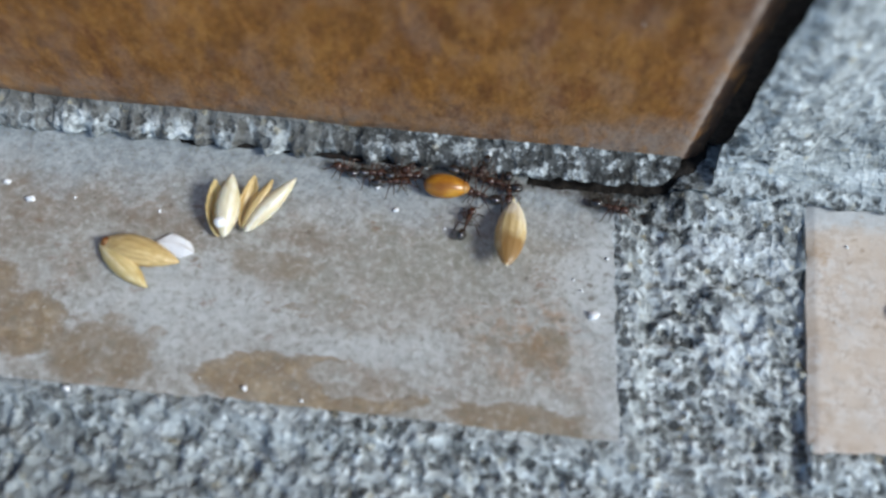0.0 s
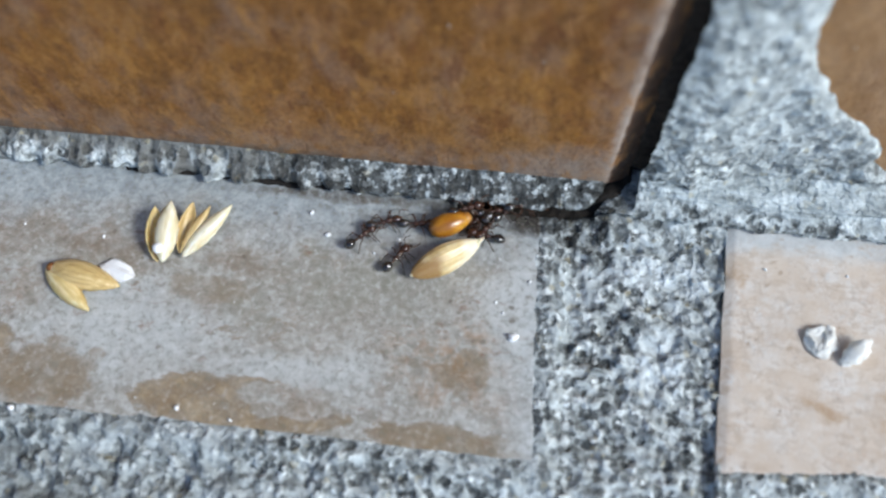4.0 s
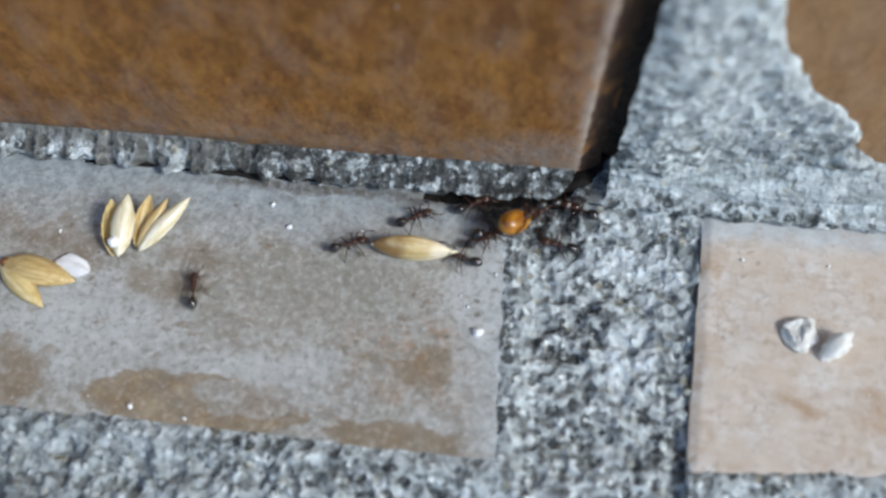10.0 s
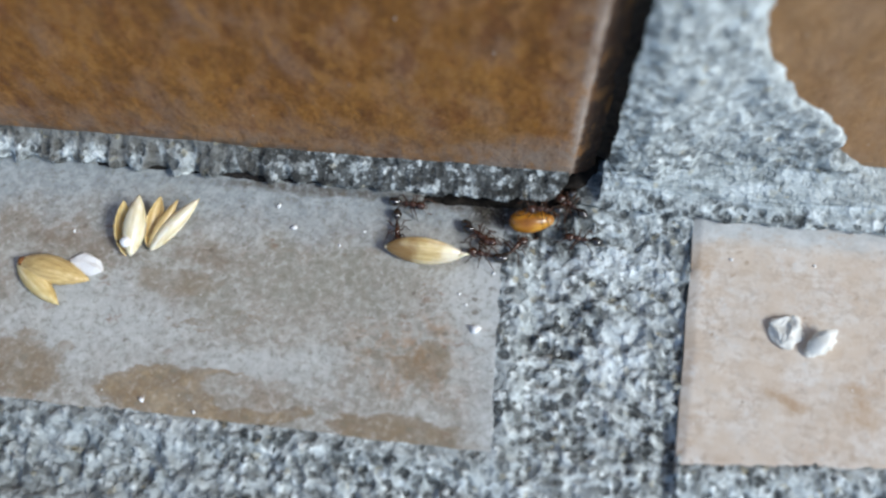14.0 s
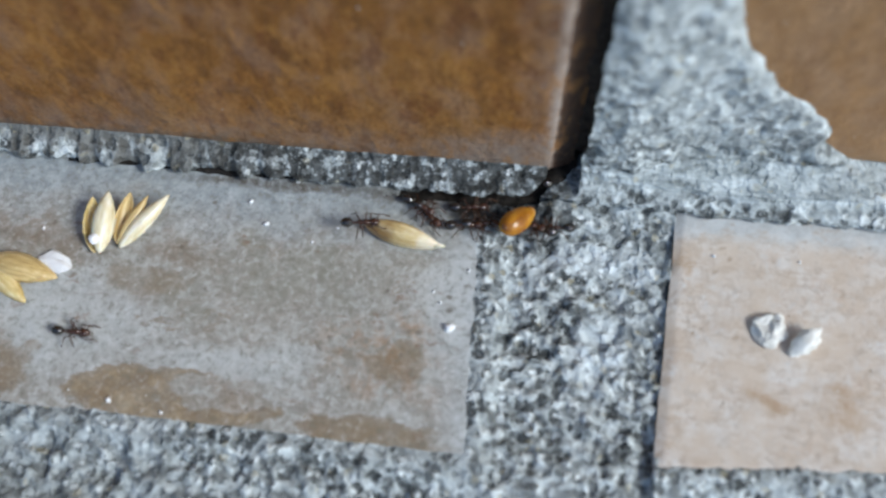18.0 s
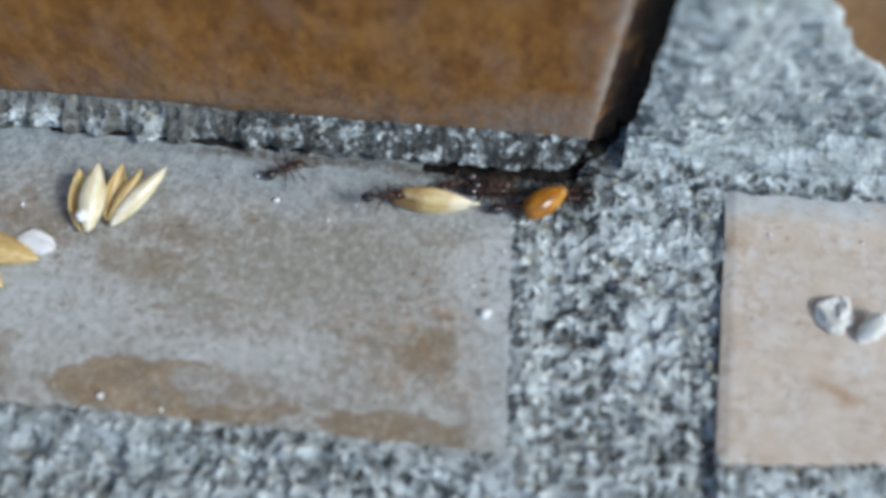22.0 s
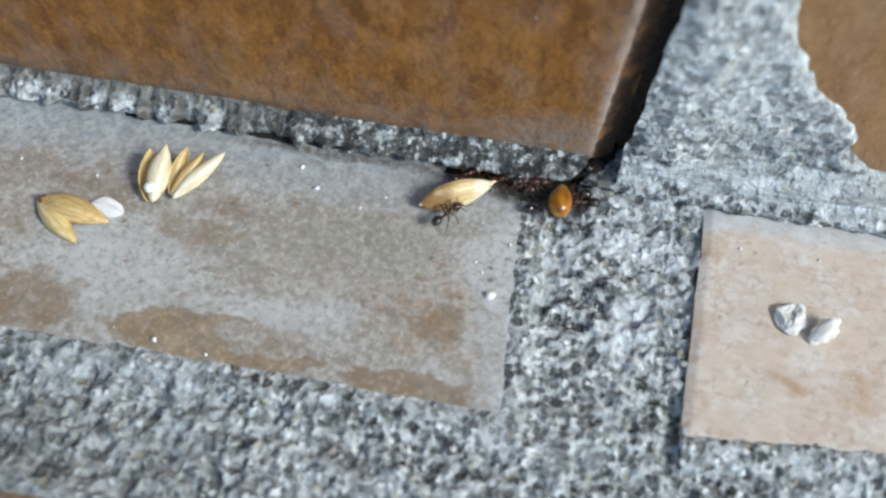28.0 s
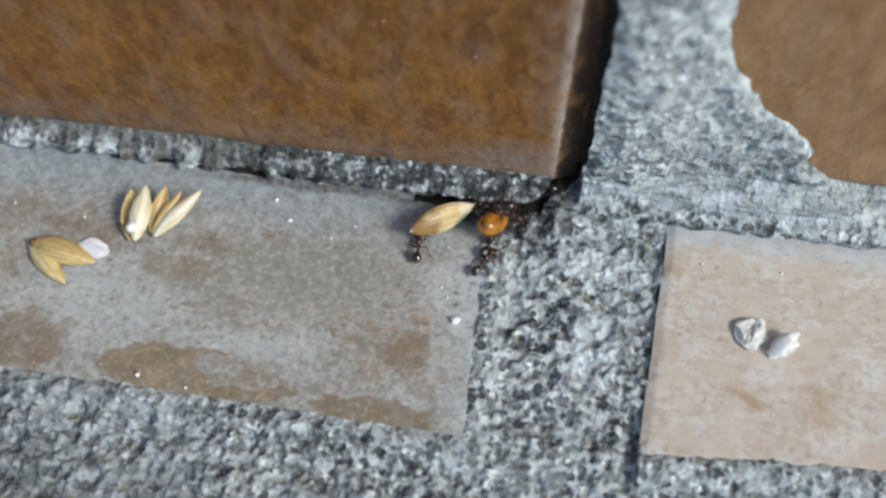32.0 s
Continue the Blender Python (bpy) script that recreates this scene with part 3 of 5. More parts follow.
def block(x0, x1, y0, y1, z0, z1, round_=0.06, segments=3):
    bm = bmesh.new()
    bmesh.ops.create_cube(bm, size=1)
    for v in bm.verts:
        v.co = Vector(((x0 + x1) / 2 + v.co.x * (x1 - x0), (y0 + y1) / 2 + v.co.y * (y1 - y0), (z0 + z1) / 2 + v.co.z * (z1 - z0)))
    bmesh.ops.bevel(bm, geom=bm.edges[:], offset=round_, segments=segments, affect="EDGES", profile=0.5)
    return bm


def ellipsoid(bm, c, r, turn=(0, 0, 0), u=14, v=9, squash=None):
    m = Matrix.LocRotScale(c, Euler([radians(a) for a in turn]), r)
    made = bmesh.ops.create_uvsphere(bm, u_segments=u, v_segments=v, radius=1, matrix=Matrix.Identity(4))["verts"]
    for w in made:
        if squash:
            w.co = squash(w.co)
        w.co = m @ w.co
    return made


def tube(bm, points, radii, sides=6):
    """A bent, tapering limb through the points."""
    rings = []
    for n, p in enumerate(points):
        p = Vector(p)
        a = Vector(points[max(n - 1, 0)])
        b = Vector(points[min(n + 1, len(points) - 1)])
        d = (b - a).normalized()
        s = d.cross(Vector((0.3, 0.2, 1))).normalized()
        t = d.cross(s)
        rings.append([bm.verts.new(p + radii[n] * (math.cos(k * math.tau / sides) * s + math.sin(k * math.tau / sides) * t)) for k in range(sides)])
    for r, q in zip(rings, rings[1:]):
        for k in range(sides):
            bm.faces.new((r[k], r[(k + 1) % sides], q[(k + 1) % sides], q[k]))
    bm.faces.new(rings[0][::-1])
    bm.faces.new(rings[-1])


# ---- the floor ----
floor = thing("floor", "weathered clay tile floor with wide sandy mortar joints", "floor", kind="structure")


def crack(X, Y):
    """1 inside the ants' crack along the foot of the wall."""
    front = 0.765 - 0.115 * np.sin(np.clip((X + 0.55) / 1.82, 0, 1) * math.pi) ** 0.8 + fbm(X, X * 0 + 2, 3, 91, 3) * 0.035
    return step(front - 0.012, front + 0.02, Y) * step(-0.25, 0.25, X) * step(1.3, 1.22, X)


def floor_mortar():
    xs, ys = np.concatenate([[-45, -33, -23, -15, -9], np.arange(-6.2, 5.4, 0.021), [9, 15, 23, 33, 45]]), np.concatenate([[-45, -32, -22, -14, -8, -5.5], np.arange(-3.9, 1.7, 0.021), [2.5, 6.0]])
    X, Y = np.meshgrid(xs, ys, indexing="ij")
    wob = fbm(X, Y, 2.2, 3) * 0.10 + fbm(X, Y, 9, 4, 3) * 0.06
    grit = fbm(X, Y, 7.0, 5, 3, 0.7) * 0.05 + np.maximum(fbm(X, Y, 10, 8, 2), 0) * 0.06 - step(0.10, 0.40, fbm(X, Y, 6.5, 9, 2)) * 0.035
    h = -0.07 + grit + fbm(X, Y, 0.8, 6) * 0.03
    # raked out towards the right tile, whose edge stands above it
    near = step(1.80, 2.10, X) * step(-1.6, -1.4, Y) * step(0.7, 0.4, Y)
    h = h - 0.012 * near
    # feathered over the tiles' worn edges
    side = 0.765 - 0.04 * (Y + 1.56)
    d_left = np.maximum(X - side, -1.55 - Y) + wob * 0.75
    right_edge = 2.215 + 0.045 * (Y + 1.5)
    d_right = np.where(X > right_edge, -1.47 + 0.078 * (X - 2.2) - Y + wob * 0.28, 1.0)
    d_near = np.maximum(X + 2.42, Y + 2.78) + wob * 0.6
    for d in (d_left, d_right, d_near):
        feather = 0.16 * (d + 0.02) + 0.4 * grit * step(-0.03, 0.12, d)
        keep = step(0.03, 0.30, d)
        h = np.where(d < 0.30, feather * (1 - keep) + h * keep, h)
        h = np.where(d < -0.25, -0.2, h)
    h = np.where((X > right_edge + 0.03) & (d_right < -0.05), -0.2, h)
    under = np.maximum(d_left < 0, (X > right_edge) & (d_right < 0))
    # swept up towards the wall's foot in the joint
    h = h + 0.06 * step(0.45, 0.75, Y) * step(0.85, 1.3, X) * (1 - under)
    h = h - 0.5 * crack(X, Y)
    return grid_mesh("mortar", X, Y, h)


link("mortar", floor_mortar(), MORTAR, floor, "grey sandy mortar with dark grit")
part("bed", block(-900, 900, -900, 20, -4.0, -1.3, 0.05), MORTAR, floor)


def tile_sheet(x0, x1, y0, y1, seed, edge=0.07, x_lean=0.0, y_lean=0.0, fine=False):
    """A tile with a slightly uneven face and worn, rounded edges."""
    n, m = max(int((x1 - x0) / 0.05), 12), max(int((y1 - y0) / 0.05), 12)
    u, v = np.linspace(0, 1, n), np.linspace(0, 1, m)
    if fine:
        u = np.unique(np.concatenate([u, (np.arange(-0.7, x1, 0.02) - x0) / (x1 - x0)]))
        v = np.unique(np.concatenate([v, (np.arange(0.55, 0.9, 0.012) - y0) / (y1 - y0)]))
    u, v = np.concatenate([[0, 0, 0.0], u, [1, 1.0, 1]]), np.concatenate([[0, 0, 0.0], v, [1, 1.0, 1]])
    U, V = np.meshgrid(u, v, indexing="ij")
    X, Y = x0 + U * (x1 - x0), y0 + V * (y1 - y0)
    X = X + x_lean * (Y - y0)
    low = y0 + y_lean * (X - x0)
    Y = low + V * (y1 - low)
    rag = fbm(X, Y, 3.1, seed, 3) * 0.02
    d = np.minimum.reduce([X - x0 - x_lean * (Y - y0), x1 + x_lean * (Y - y0) - X, Y - low, y1 - Y])
    t = np.clip(d / edge, 0, 1)
    Z = -edge * (1 - np.sqrt(np.clip(1 - (1 - t) ** 2, 0, 1))) + fbm(X, Y, 0.9, seed + 1) * 0.008 + fbm(X, Y, 6, seed + 2, 3) * 0.006
    X, Y = X + rag * (d < 0.3), Y + rag * (d < 0.3)
    Z = Z - 0.5 * crack(X, Y)
    for k, z in ((0, -1.2), (1, -0.5), (2, -edge)):
        Z[k, :], Z[-1 - k, :] = np.minimum(Z[k, :], z), np.minimum(Z[-1 - k, :], z)
        Z[:, k], Z[:, -1 - k] = np.minimum(Z[:, k], z), np.minimum(Z[:, -1 - k], z)
    me = grid_mesh("tile", X, Y, Z)
    me.set_sharp_from_angle(angle=radians(38))
    return me


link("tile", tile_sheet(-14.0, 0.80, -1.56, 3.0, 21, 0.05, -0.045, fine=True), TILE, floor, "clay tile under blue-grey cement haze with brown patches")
link("tile", tile_sheet(2.205, 14.0, -1.50, 3.0, 25, 0.03, 0.045, 0.078), TILE_PINK, floor, "pinkish clay tile with a chalky face")
link("tile", tile_sheet(-14.0, -2.42, -7.5, -2.78, 31), BRICK, floor, "brown clay tile")
link("tile", tile_sheet(-0.6, 14.0, -8.5, -3.9, 35), TILE_PINK, floor)

# ---- the wall ----
wall = thing("wall_north", "brown brick wall bedded in coarse grey mortar", "wall", kind="structure")
FACE = 0.95


def brick_mesh(x0, x1, z0, z1, seed, lean=0.0, taper=0.20, depth=0.42, sag=0.0, edge=0.035, face=FACE, drop=0.0):
    """A brick seen from its face: uneven front, rounded arrises, right end drawn in towards the back."""
    n, m = max(int((x1 - x0) / 0.12), 10), max(int((z1 - z0) / 0.12), 10)
    fx, fz = edge / (x1 - x0), edge / (z1 - z0)
    u = np.concatenate([[0, 0.0, 0, fx * 0.3], np.linspace(fx, 1 - fx, n), [1 - fx * 0.3, 1, 1, 1.0]])
    v = np.concatenate([[0, 0.0, 0, fz * 0.3], np.linspace(fz, 1 - fz, m), [1 - fz * 0.3, 1, 1, 1.0]])
    U, V = np.meshgrid(u, v, indexing="ij")
    X, Z = x0 + U * (x1 - x0), z0 + V * (z1 - z0)
    d = np.minimum.reduce([X - x0, x1 - X, Z - z0, z1 - Z])
    t = np.clip(d / edge, 0, 1)
    Y = face + edge * (1 - np.sqrt(np.clip(1 - (1 - t) ** 2, 0, 1))) + fbm(X, Z, 1.1, seed, 2) * 0.012 + fbm(X, Z, 2.6, seed + 1, 1) * 0.004
    rag = fbm(X, Z, 4, seed + 2, 3) * 0.018
    X, Z = X + lean * Z + rag * (d < 0.2), Z + rag * (d < 0.2) + sag * (X - x1)
    Y[-2, :], Y[-1, :] = face + depth, face + 4
    X[-2, :] += taper
    X[-1, :] += taper
    Z[-2, :3] -= drop
    Z[-1, :3] -= drop
    Y[0, :], Y[:, 0], Y[:, -1] = face + 4, face + 4, face + 4
    Y[1, :], Y[:, 1], Y[:, -2] = np.maximum(Y[1, :], face + 0.3), np.maximum(Y[:, 1], face + 0.3), np.maximum(Y[:, -2], face + 0.3)
    me = grid_mesh("brick", X, Y, Z)
    me.flip_normals()
    me.set_sharp_from_angle(angle=radians(32))
    return me


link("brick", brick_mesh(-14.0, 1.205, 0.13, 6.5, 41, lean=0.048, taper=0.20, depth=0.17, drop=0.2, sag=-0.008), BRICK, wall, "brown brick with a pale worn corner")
link("brick", brick_mesh(2.30, 16.0, 0.3, 6.5, 47, face=1.18), BRICK_PALE, wall, "tan brick half covered by mortar")
for row in (1, 2, 3):
    for col in range(4):
        x = -27.0 + col * 15.2 + (7.6 if row % 2 else 0)
        link("brick", brick_mesh(x, x + 14.0, 0.3 + row * 7.4, 6.7 + row * 7.4, 60 + row * 5 + col), BRICK, wall)
part("core", block(-40, 40, 1.75, 12, -1.0, 31, 0.1), MORTAR, wall)


def bead_mesh():
    """The ragged mortar bead below the long brick, hollowed out at its right end."""
    xs, vs = np.arange(-8.0, 1.32, 0.02), np.concatenate([np.linspace(0, 1, 36), [1.02, 1.04]])
    X, V = np.meshgrid(xs, vs, indexing="ij")
    top = 0.165 - 0.008 * (X - 1.2) + fbm(X, X * 0, 3, 71, 3) * 0.03
    Z = -0.04 + np.minimum(V, 1) * (top + 0.07)
    line = 0.715 + fbm(X, X * 0 + 3, 0.9, 72, 3) * 0.025
    bulge = (0.05 - 0.025 * step(-0.6, -1.6, X)) * np.sin(np.clip(V, 0, 1) * math.pi)
    calm = (1 - 0.8 * step(0.75, 1.0, V)) * (0.25 + 0.75 * step(0.12, 0.5, V))
    Y = line + 0.03 - bulge + 0.19 * step(0.5, 1.0, V)
    Y = Y + calm * (fbm(X, Z, 6.5, 73, 3, 0.75) * 0.055 - np.maximum(fbm(X, Z, 9, 74, 2), 0) * 0.035)
    # vertical scoring towards the left
    Y = Y + calm * 0.05 * np.sin(X * 17 + Z * 6 + fbm(X, Z * 0.5, 2.1, 75) * 6) * step(-0.6, -1.6, X)
    roof = 0.02 + 0.045 * step(-0.9, 0.0, X) + fbm(X, X * 0 + 9, 4, 76, 3) * 0.026 + 0.07 * step(0.95, 1.2, X)
    hollow = step(roof + 0.02, roof - 0.02, Z) * (0.10 + 0.90 * step(-0.5, 0.1, X)) * step(-4.5, -3.0, X)
    Y = Y + 0.85 * hollow
    Y = Y + 0.6 * step(1.18, 1.28, X + fbm(Z, Z * 0, 9, 77, 2) * 0.04)
    Y = Y + np.maximum(V - 1, 0) * 15
    me = grid_mesh("bead", X, Y, Z)
    return me


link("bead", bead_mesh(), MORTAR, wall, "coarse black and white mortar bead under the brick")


def wall_mortar():
    """Mortar between the two bricks, smeared unevenly over the right one, with a troweled foot."""
    zs = np.concatenate([np.arange(-0.08, 0.5, 0.022), np.arange(0.5, 4.2, 0.034), np.linspace(4.3, 7.4, 12)])
    us = np.concatenate([[-0.12, -0.06, -0.02], np.arange(0, 2.6, 0.032), np.arange(2.62, 5.4, 0.05)])
    U, Z = np.meshgrid(us, zs, indexing="ij")
    slot = 1.46 + 0.052 * Z + fbm(Z, Z * 0, 2.2, 81, 2) * 0.03 + fbm(Z, Z * 0 + 7, 8, 82, 3) * 0.03
    slot = slot - 0.33 * step(0.15, 0.05, Z + fbm(Z, Z * 0 + 4, 6, 89, 2) * 0.05)
    X = slot + np.maximum(U, 0)
    edge = np.interp(Z, [0.1, 0.2, 0.36, 0.56, 0.72, 0.9, 1.05, 1.28, 1.45, 1.62, 1.75, 2.0, 2.3, 2.65, 3.2, 7], [4.6, 4.02, 3.66, 3.42, 3.42, 3.34, 3.21, 2.92, 2.80, 2.72, 2.62, 2.51, 2.47, 2.44, 2.40, 2.4]) + fbm(Z, X, 2.6, 82, 3) * 0.05
    cover = step(edge + 0.07, edge - 0.13, X)
    grit = fbm(X, Z, 8.5, 83, 3, 0.75) * 0.05 + fbm(X, Z, 1.3, 84) * 0.05 + np.maximum(fbm(X, Z, 11, 85, 2), 0) * 0.04
    grit = grit * step(-0.02, 0.14, U)
    Y = 0.92 + 0.19 * step(1.75, 2.6, X) - grit
    # troweled foot, smoother, stepping out to the floor
    smooth = step(0.30, 0.20, Z + fbm(X, Z, 1.5, 86) * 0.05)
    foot = 0.85 - fbm(X * 0.5, Z * 7, 5, 87, 3) * 0.035 - 0.13 * step(0.17, 0.09, Z + fbm(X, X * 0, 2, 88) * 0.03) - grit * 0.9 * step(0.16, 0.08, Z)
    Y = Y * (1 - smooth) + foot * smooth
    Y = Y + (1 - cover) * 0.22
    Y = Y + 0.02 * step(0.06, 0.0, Z) * 3
    X = np.where(U < 0, X - U * 6, X)
    Y = np.where(U < 0, Y + (-U) * 9, Y)
    me = grid_mesh("joint", X, Y, Z)
    me.set_sharp_from_angle(angle=radians(60))
    return me


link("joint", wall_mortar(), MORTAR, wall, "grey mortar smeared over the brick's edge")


# ---- small things lying on the floor ----
def shell(length, width, depth, curl=0.0, thick=0.012, ribs=5):
    """One half of a seed's hull: a pointed, ribbed bowl with thickness, opening towards +z, tip at +x."""
    bm = bmesh.new()
    n, m = 18, 11
    layers = []
    for lay in (0, 1):
        rows = []
        for i in range(n + 1):
            t = i / n
            w = math.sin(math.pi * t ** 0.9) ** 0.8
            row = []
            for j in range(m + 1):
                a = math.pi * (j / m)
                rib = 1 + 0.025 * math.cos(a * 2 * ribs) * (t > 0.06)
                r = w * rib * (1 - lay * thick / max(width * 0.5, 0.01))
                ragged = 1 + 0.05 * math.sin(t * 41 + j) * (j in (0, m))
                r *= ragged
                x = (t - 0.5) * length
                y = -math.cos(a) * r * width / 2
                z = -math.sin(a) * r * depth + curl * (t - 0.5) ** 2 * length + lay * thick * 0.4
                row.append(bm.verts.new((x, y, z)))
            rows.append(row)
        layers.append(rows)
        for i in range(n):
            for j in range(m):
                q = (rows[i][j], rows[i + 1][j], rows[i + 1][j + 1], rows[i][j + 1])
                bm.faces.new(q if lay == 0 else q[::-1])
    o, k = layers
    for i in range(n):
        bm.faces.new((o[i][0], k[i][0], k[i + 1][0], o[i + 1][0]))
        bm.faces.new((o[i][m], o[i + 1][m], k[i + 1][m], k[i][m]))
    bmesh.ops.remove_doubles(bm, verts=bm.verts[:], dist=0.001)
    bmesh.ops.recalc_face_normals(bm, faces=bm.faces[:])
    return bm


def lump(r, seed, rough=0.25, flat=1.0, detail=3, scale=3.0):
    """A broken, uneven crumb."""
    bm = bmesh.new()
    bmesh.ops.create_icosphere(bm, subdivisions=detail, radius=1)
    for v in bm.verts:
        p = v.co.copy()
        k = 1 + rough * noise.noise(p * 1.3 + Vector((seed * 7.1, 0, 0))) * 1.6 + rough * 0.5 * noise.noise(p * scale + Vector((0, seed * 3.3, 0)))
        v.co = Vector((p.x * r[0] * k, p.y * r[1] * k, p.z * r[2] * k * flat))
    return bm


def place(ob, x, y, z, rx=0, ry=0, rz=0):
    ob.matrix_basis = pose(x * CM, y * CM, z * CM, rx, ry, rz)
    return ob


def husk(name, label, shells):
    """An emptied seed hull; every shell is (length, width, depth, material, pose in centimetres and degrees)."""
    t = thing(name, label, "seed husk", "emptied seed husks on the floor")
    for length, width, depth, mat, (x, y, z, rx, ry, rz) in shells:
        s = part("shell", shell(length, width, depth), mat, t)
        place(s, x, y, z, rx, ry, rz)
    return t


tan_husk = husk("seed_husk", "split tan seed husk lying open like a beak", [
    (0.70, 0.27, 0.11, STRAW_TAN, (0.325, -0.06, 0.045, 172, 2, -9)),
    (0.60, 0.19, 0.09, STRAW, (0.215, -0.19, 0.035, 190, 1, -36)),
    (0.10, 0.09, 0.05, GERM, (0.045, -0.02, 0.075, 180, 0, -20)),
])
place(tan_husk, -3.55, -0.30, 0.0)
upright_husk = husk("seed_husk", "pale straw husk gaping open and propped upright", [
    (0.50, 0.18, 0.09, STRAW, (-0.065, 0.20, 0.13, 28, -17, 101)),
    (0.56, 0.20, 0.09, STRAW_PALE, (0.03, 0.225, 0.15, 192, -16, 90)),
    (0.47, 0.11, 0.04, STRAW_TAN, (-0.03, 0.225, 0.10, 15, -15, 95)),
    (0.11, 0.10, 0.05, CHALK, (0.0, 0.055, 0.17, 180, -10, 80)),
])
place(upright_husk, -2.59, -0.13, 0.0)
fanned_husk = husk("seed_husk", "straw husk fanned into three narrow shells", [
    (0.47, 0.15, 0.07, STRAW_TAN, (0.015, 0.21, 0.13, 25, -18, 82)),
    (0.50, 0.10, 0.05, STRAW_TAN, (0.095, 0.205, 0.12, 200, -13, 65)),
    (0.64, 0.15, 0.07, STRAW_PALE, (0.205, 0.195, 0.13, 185, -11, 53)),
])
place(fanned_husk, -2.42, -0.05, 0.0)

chip = tagged(part("chip", lump((0.145, 0.095, 0.045), 4, 0.3, detail=2), CHALK, smooth=False), "small white angular chip beside the tan husk", "chip")
place(chip, -2.94, -0.27, 0.035, 0, 0, -22)
GRITS = [(0.525, -0.505, 0.045), (-1.18, 0.28, 0.026), (-1.36, 0.48, 0.022), (-2.155, -1.41, 0.024), (-1.70, -1.46, 0.016), (-4.26, 0.04, 0.036), (-4.51, 0.18, 0.028), (-3.16, 0.05, 0.016), (3.31, 0.36, 0.014), (0.42, -0.29, 0.013), (-3.52, -1.56, 0.03), (0.62, 0.02, 0.014),
         (0.35, -0.2, 0.012), (-0.75, 0.15, 0.012), (2.62, 0.35, 0.014), (-0.55, 0.3, 0.014), (-3.9, 0.1, 0.012)]
for n, (x, y, r) in enumerate(GRITS):
    g = tagged(part("crumb", lump((r, r * 0.8, r * 0.7), 10 + n, 0.4, detail=2), CHALK), "tiny white crumb on the floor tile", "crumb", "white crumbs on the tiles")
    place(g, x, y, r * 0.5, 0, 0, 37 * n)


def splat(label, x, y, pieces):
    """A flake of plaster: craggy lumps, and crusts that arch off the tile with a hollow under one side."""
    t = thing("plaster_lump", label, "plaster lump", "dried plaster lumps on the pink tile")
    for kind, px_, py_, a, b, c, seed, turn in pieces:
        if kind == "lump":
            place(part("lump", lump((a, b, c), seed, 0.34, detail=4, scale=2.6), PLASTER, t), px_, py_, c * 0.4, 0, 0, turn)
        else:
            bm = shell(a, b, c, thick=0.03, ribs=3)
            for v in bm.verts:
                v.co += Vector([noise.noise(v.co * 14 + Vector((seed, n, 0))) for n in range(3)]) * 0.022
            place(part("crust", bm, PLASTER, t), px_, py_, 0.055, 180, -58 if seed % 2 else -25, turn)
    return place(t, x, y, 0.0)


splat("craggy dried plaster lump stuck on the tile", 3.06, -0.27, [("lump", 0.0, 0.0, 0.12, 0.12, 0.035, 31, 20), ("lump", -0.04, 0.09, 0.075, 0.045, 0.055, 35, 15), ("lump", 0.07, 0.06, 0.055, 0.075, 0.06, 36, 0), ("lump", 0.01, -0.04, 0.08, 0.05, 0.055, 37, 60), ("lump", -0.075, 0.0, 0.035, 0.08, 0.05, 39, 25)])
splat("arched plaster crust broken open on one side", 3.33, -0.34, [("crust", 0.0, 0.0, 0.34, 0.17, 0.10, 4, 44), ("lump", 0.05, 0.01, 0.09, 0.055, 0.06, 33, 44), ("lump", -0.07, -0.08, 0.05, 0.04, 0.06, 38, 10)])

# loose dark soil before the ants' crack, and a dark sheet for the shade inside
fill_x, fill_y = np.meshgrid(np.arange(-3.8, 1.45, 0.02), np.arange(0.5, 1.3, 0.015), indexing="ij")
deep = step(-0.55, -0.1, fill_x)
# a ragged dark line stands in for the contact shadow along the bead
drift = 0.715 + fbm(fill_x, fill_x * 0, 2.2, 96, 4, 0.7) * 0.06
foot_shade = -0.02 + 0.035 * step(drift - 0.02, drift + 0.05, fill_y) + fbm(fill_x, fill_y, 11, 97, 3) * 0.012
foot_shade = foot_shade - 0.08 * step(-2.9, -3.7, fill_x)
fill_z = 0.17 * step(1.02, 1.2, fill_x) * step(0.80, 0.92, fill_y) + deep * (-0.11 + fbm(fill_x, fill_y, 7, 95, 3) * 0.05) + (1 - deep) * foot_shade
tagged(link("soil_fill", grid_mesh("soil_fill", fill_x, fill_y, fill_z), SOIL_AND_SHADE), "dark sheet for soil and shade in the crack below the wall", "soil", kind="stuff")
# added dark sheet that gives the upright joint its deep shade
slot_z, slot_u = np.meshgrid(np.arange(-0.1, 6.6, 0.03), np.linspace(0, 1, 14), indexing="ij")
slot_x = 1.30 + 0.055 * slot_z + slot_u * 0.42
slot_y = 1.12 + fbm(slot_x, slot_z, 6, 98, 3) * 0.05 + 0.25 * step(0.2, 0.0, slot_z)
tagged(link("joint_soil", grid_mesh("joint_soil", slot_x, slot_y, slot_z), JOINT_SHADE), "dark brown sheet added for the shade in the upright joint beside the brick", "soil", kind="stuff")
soil_bm = bmesh.new()
rnd = random.Random(5)
for n in range(34):
    x = rnd.gauss(0.55, 0.5)
    y = 0.66 + rnd.gauss(0, 0.022)
    if x > 1.25:
        continue
    r = rnd.uniform(0.006, 0.014)
    bmesh.ops.create_icosphere(soil_bm, subdivisions=1, radius=r, matrix=Matrix.Translation((x, y, r * 0.4)))
tagged(part("soil_grains", soil_bm, SOIL_AND_SHADE), "dark soil grains in front of the crack", "soil", kind="stuff")


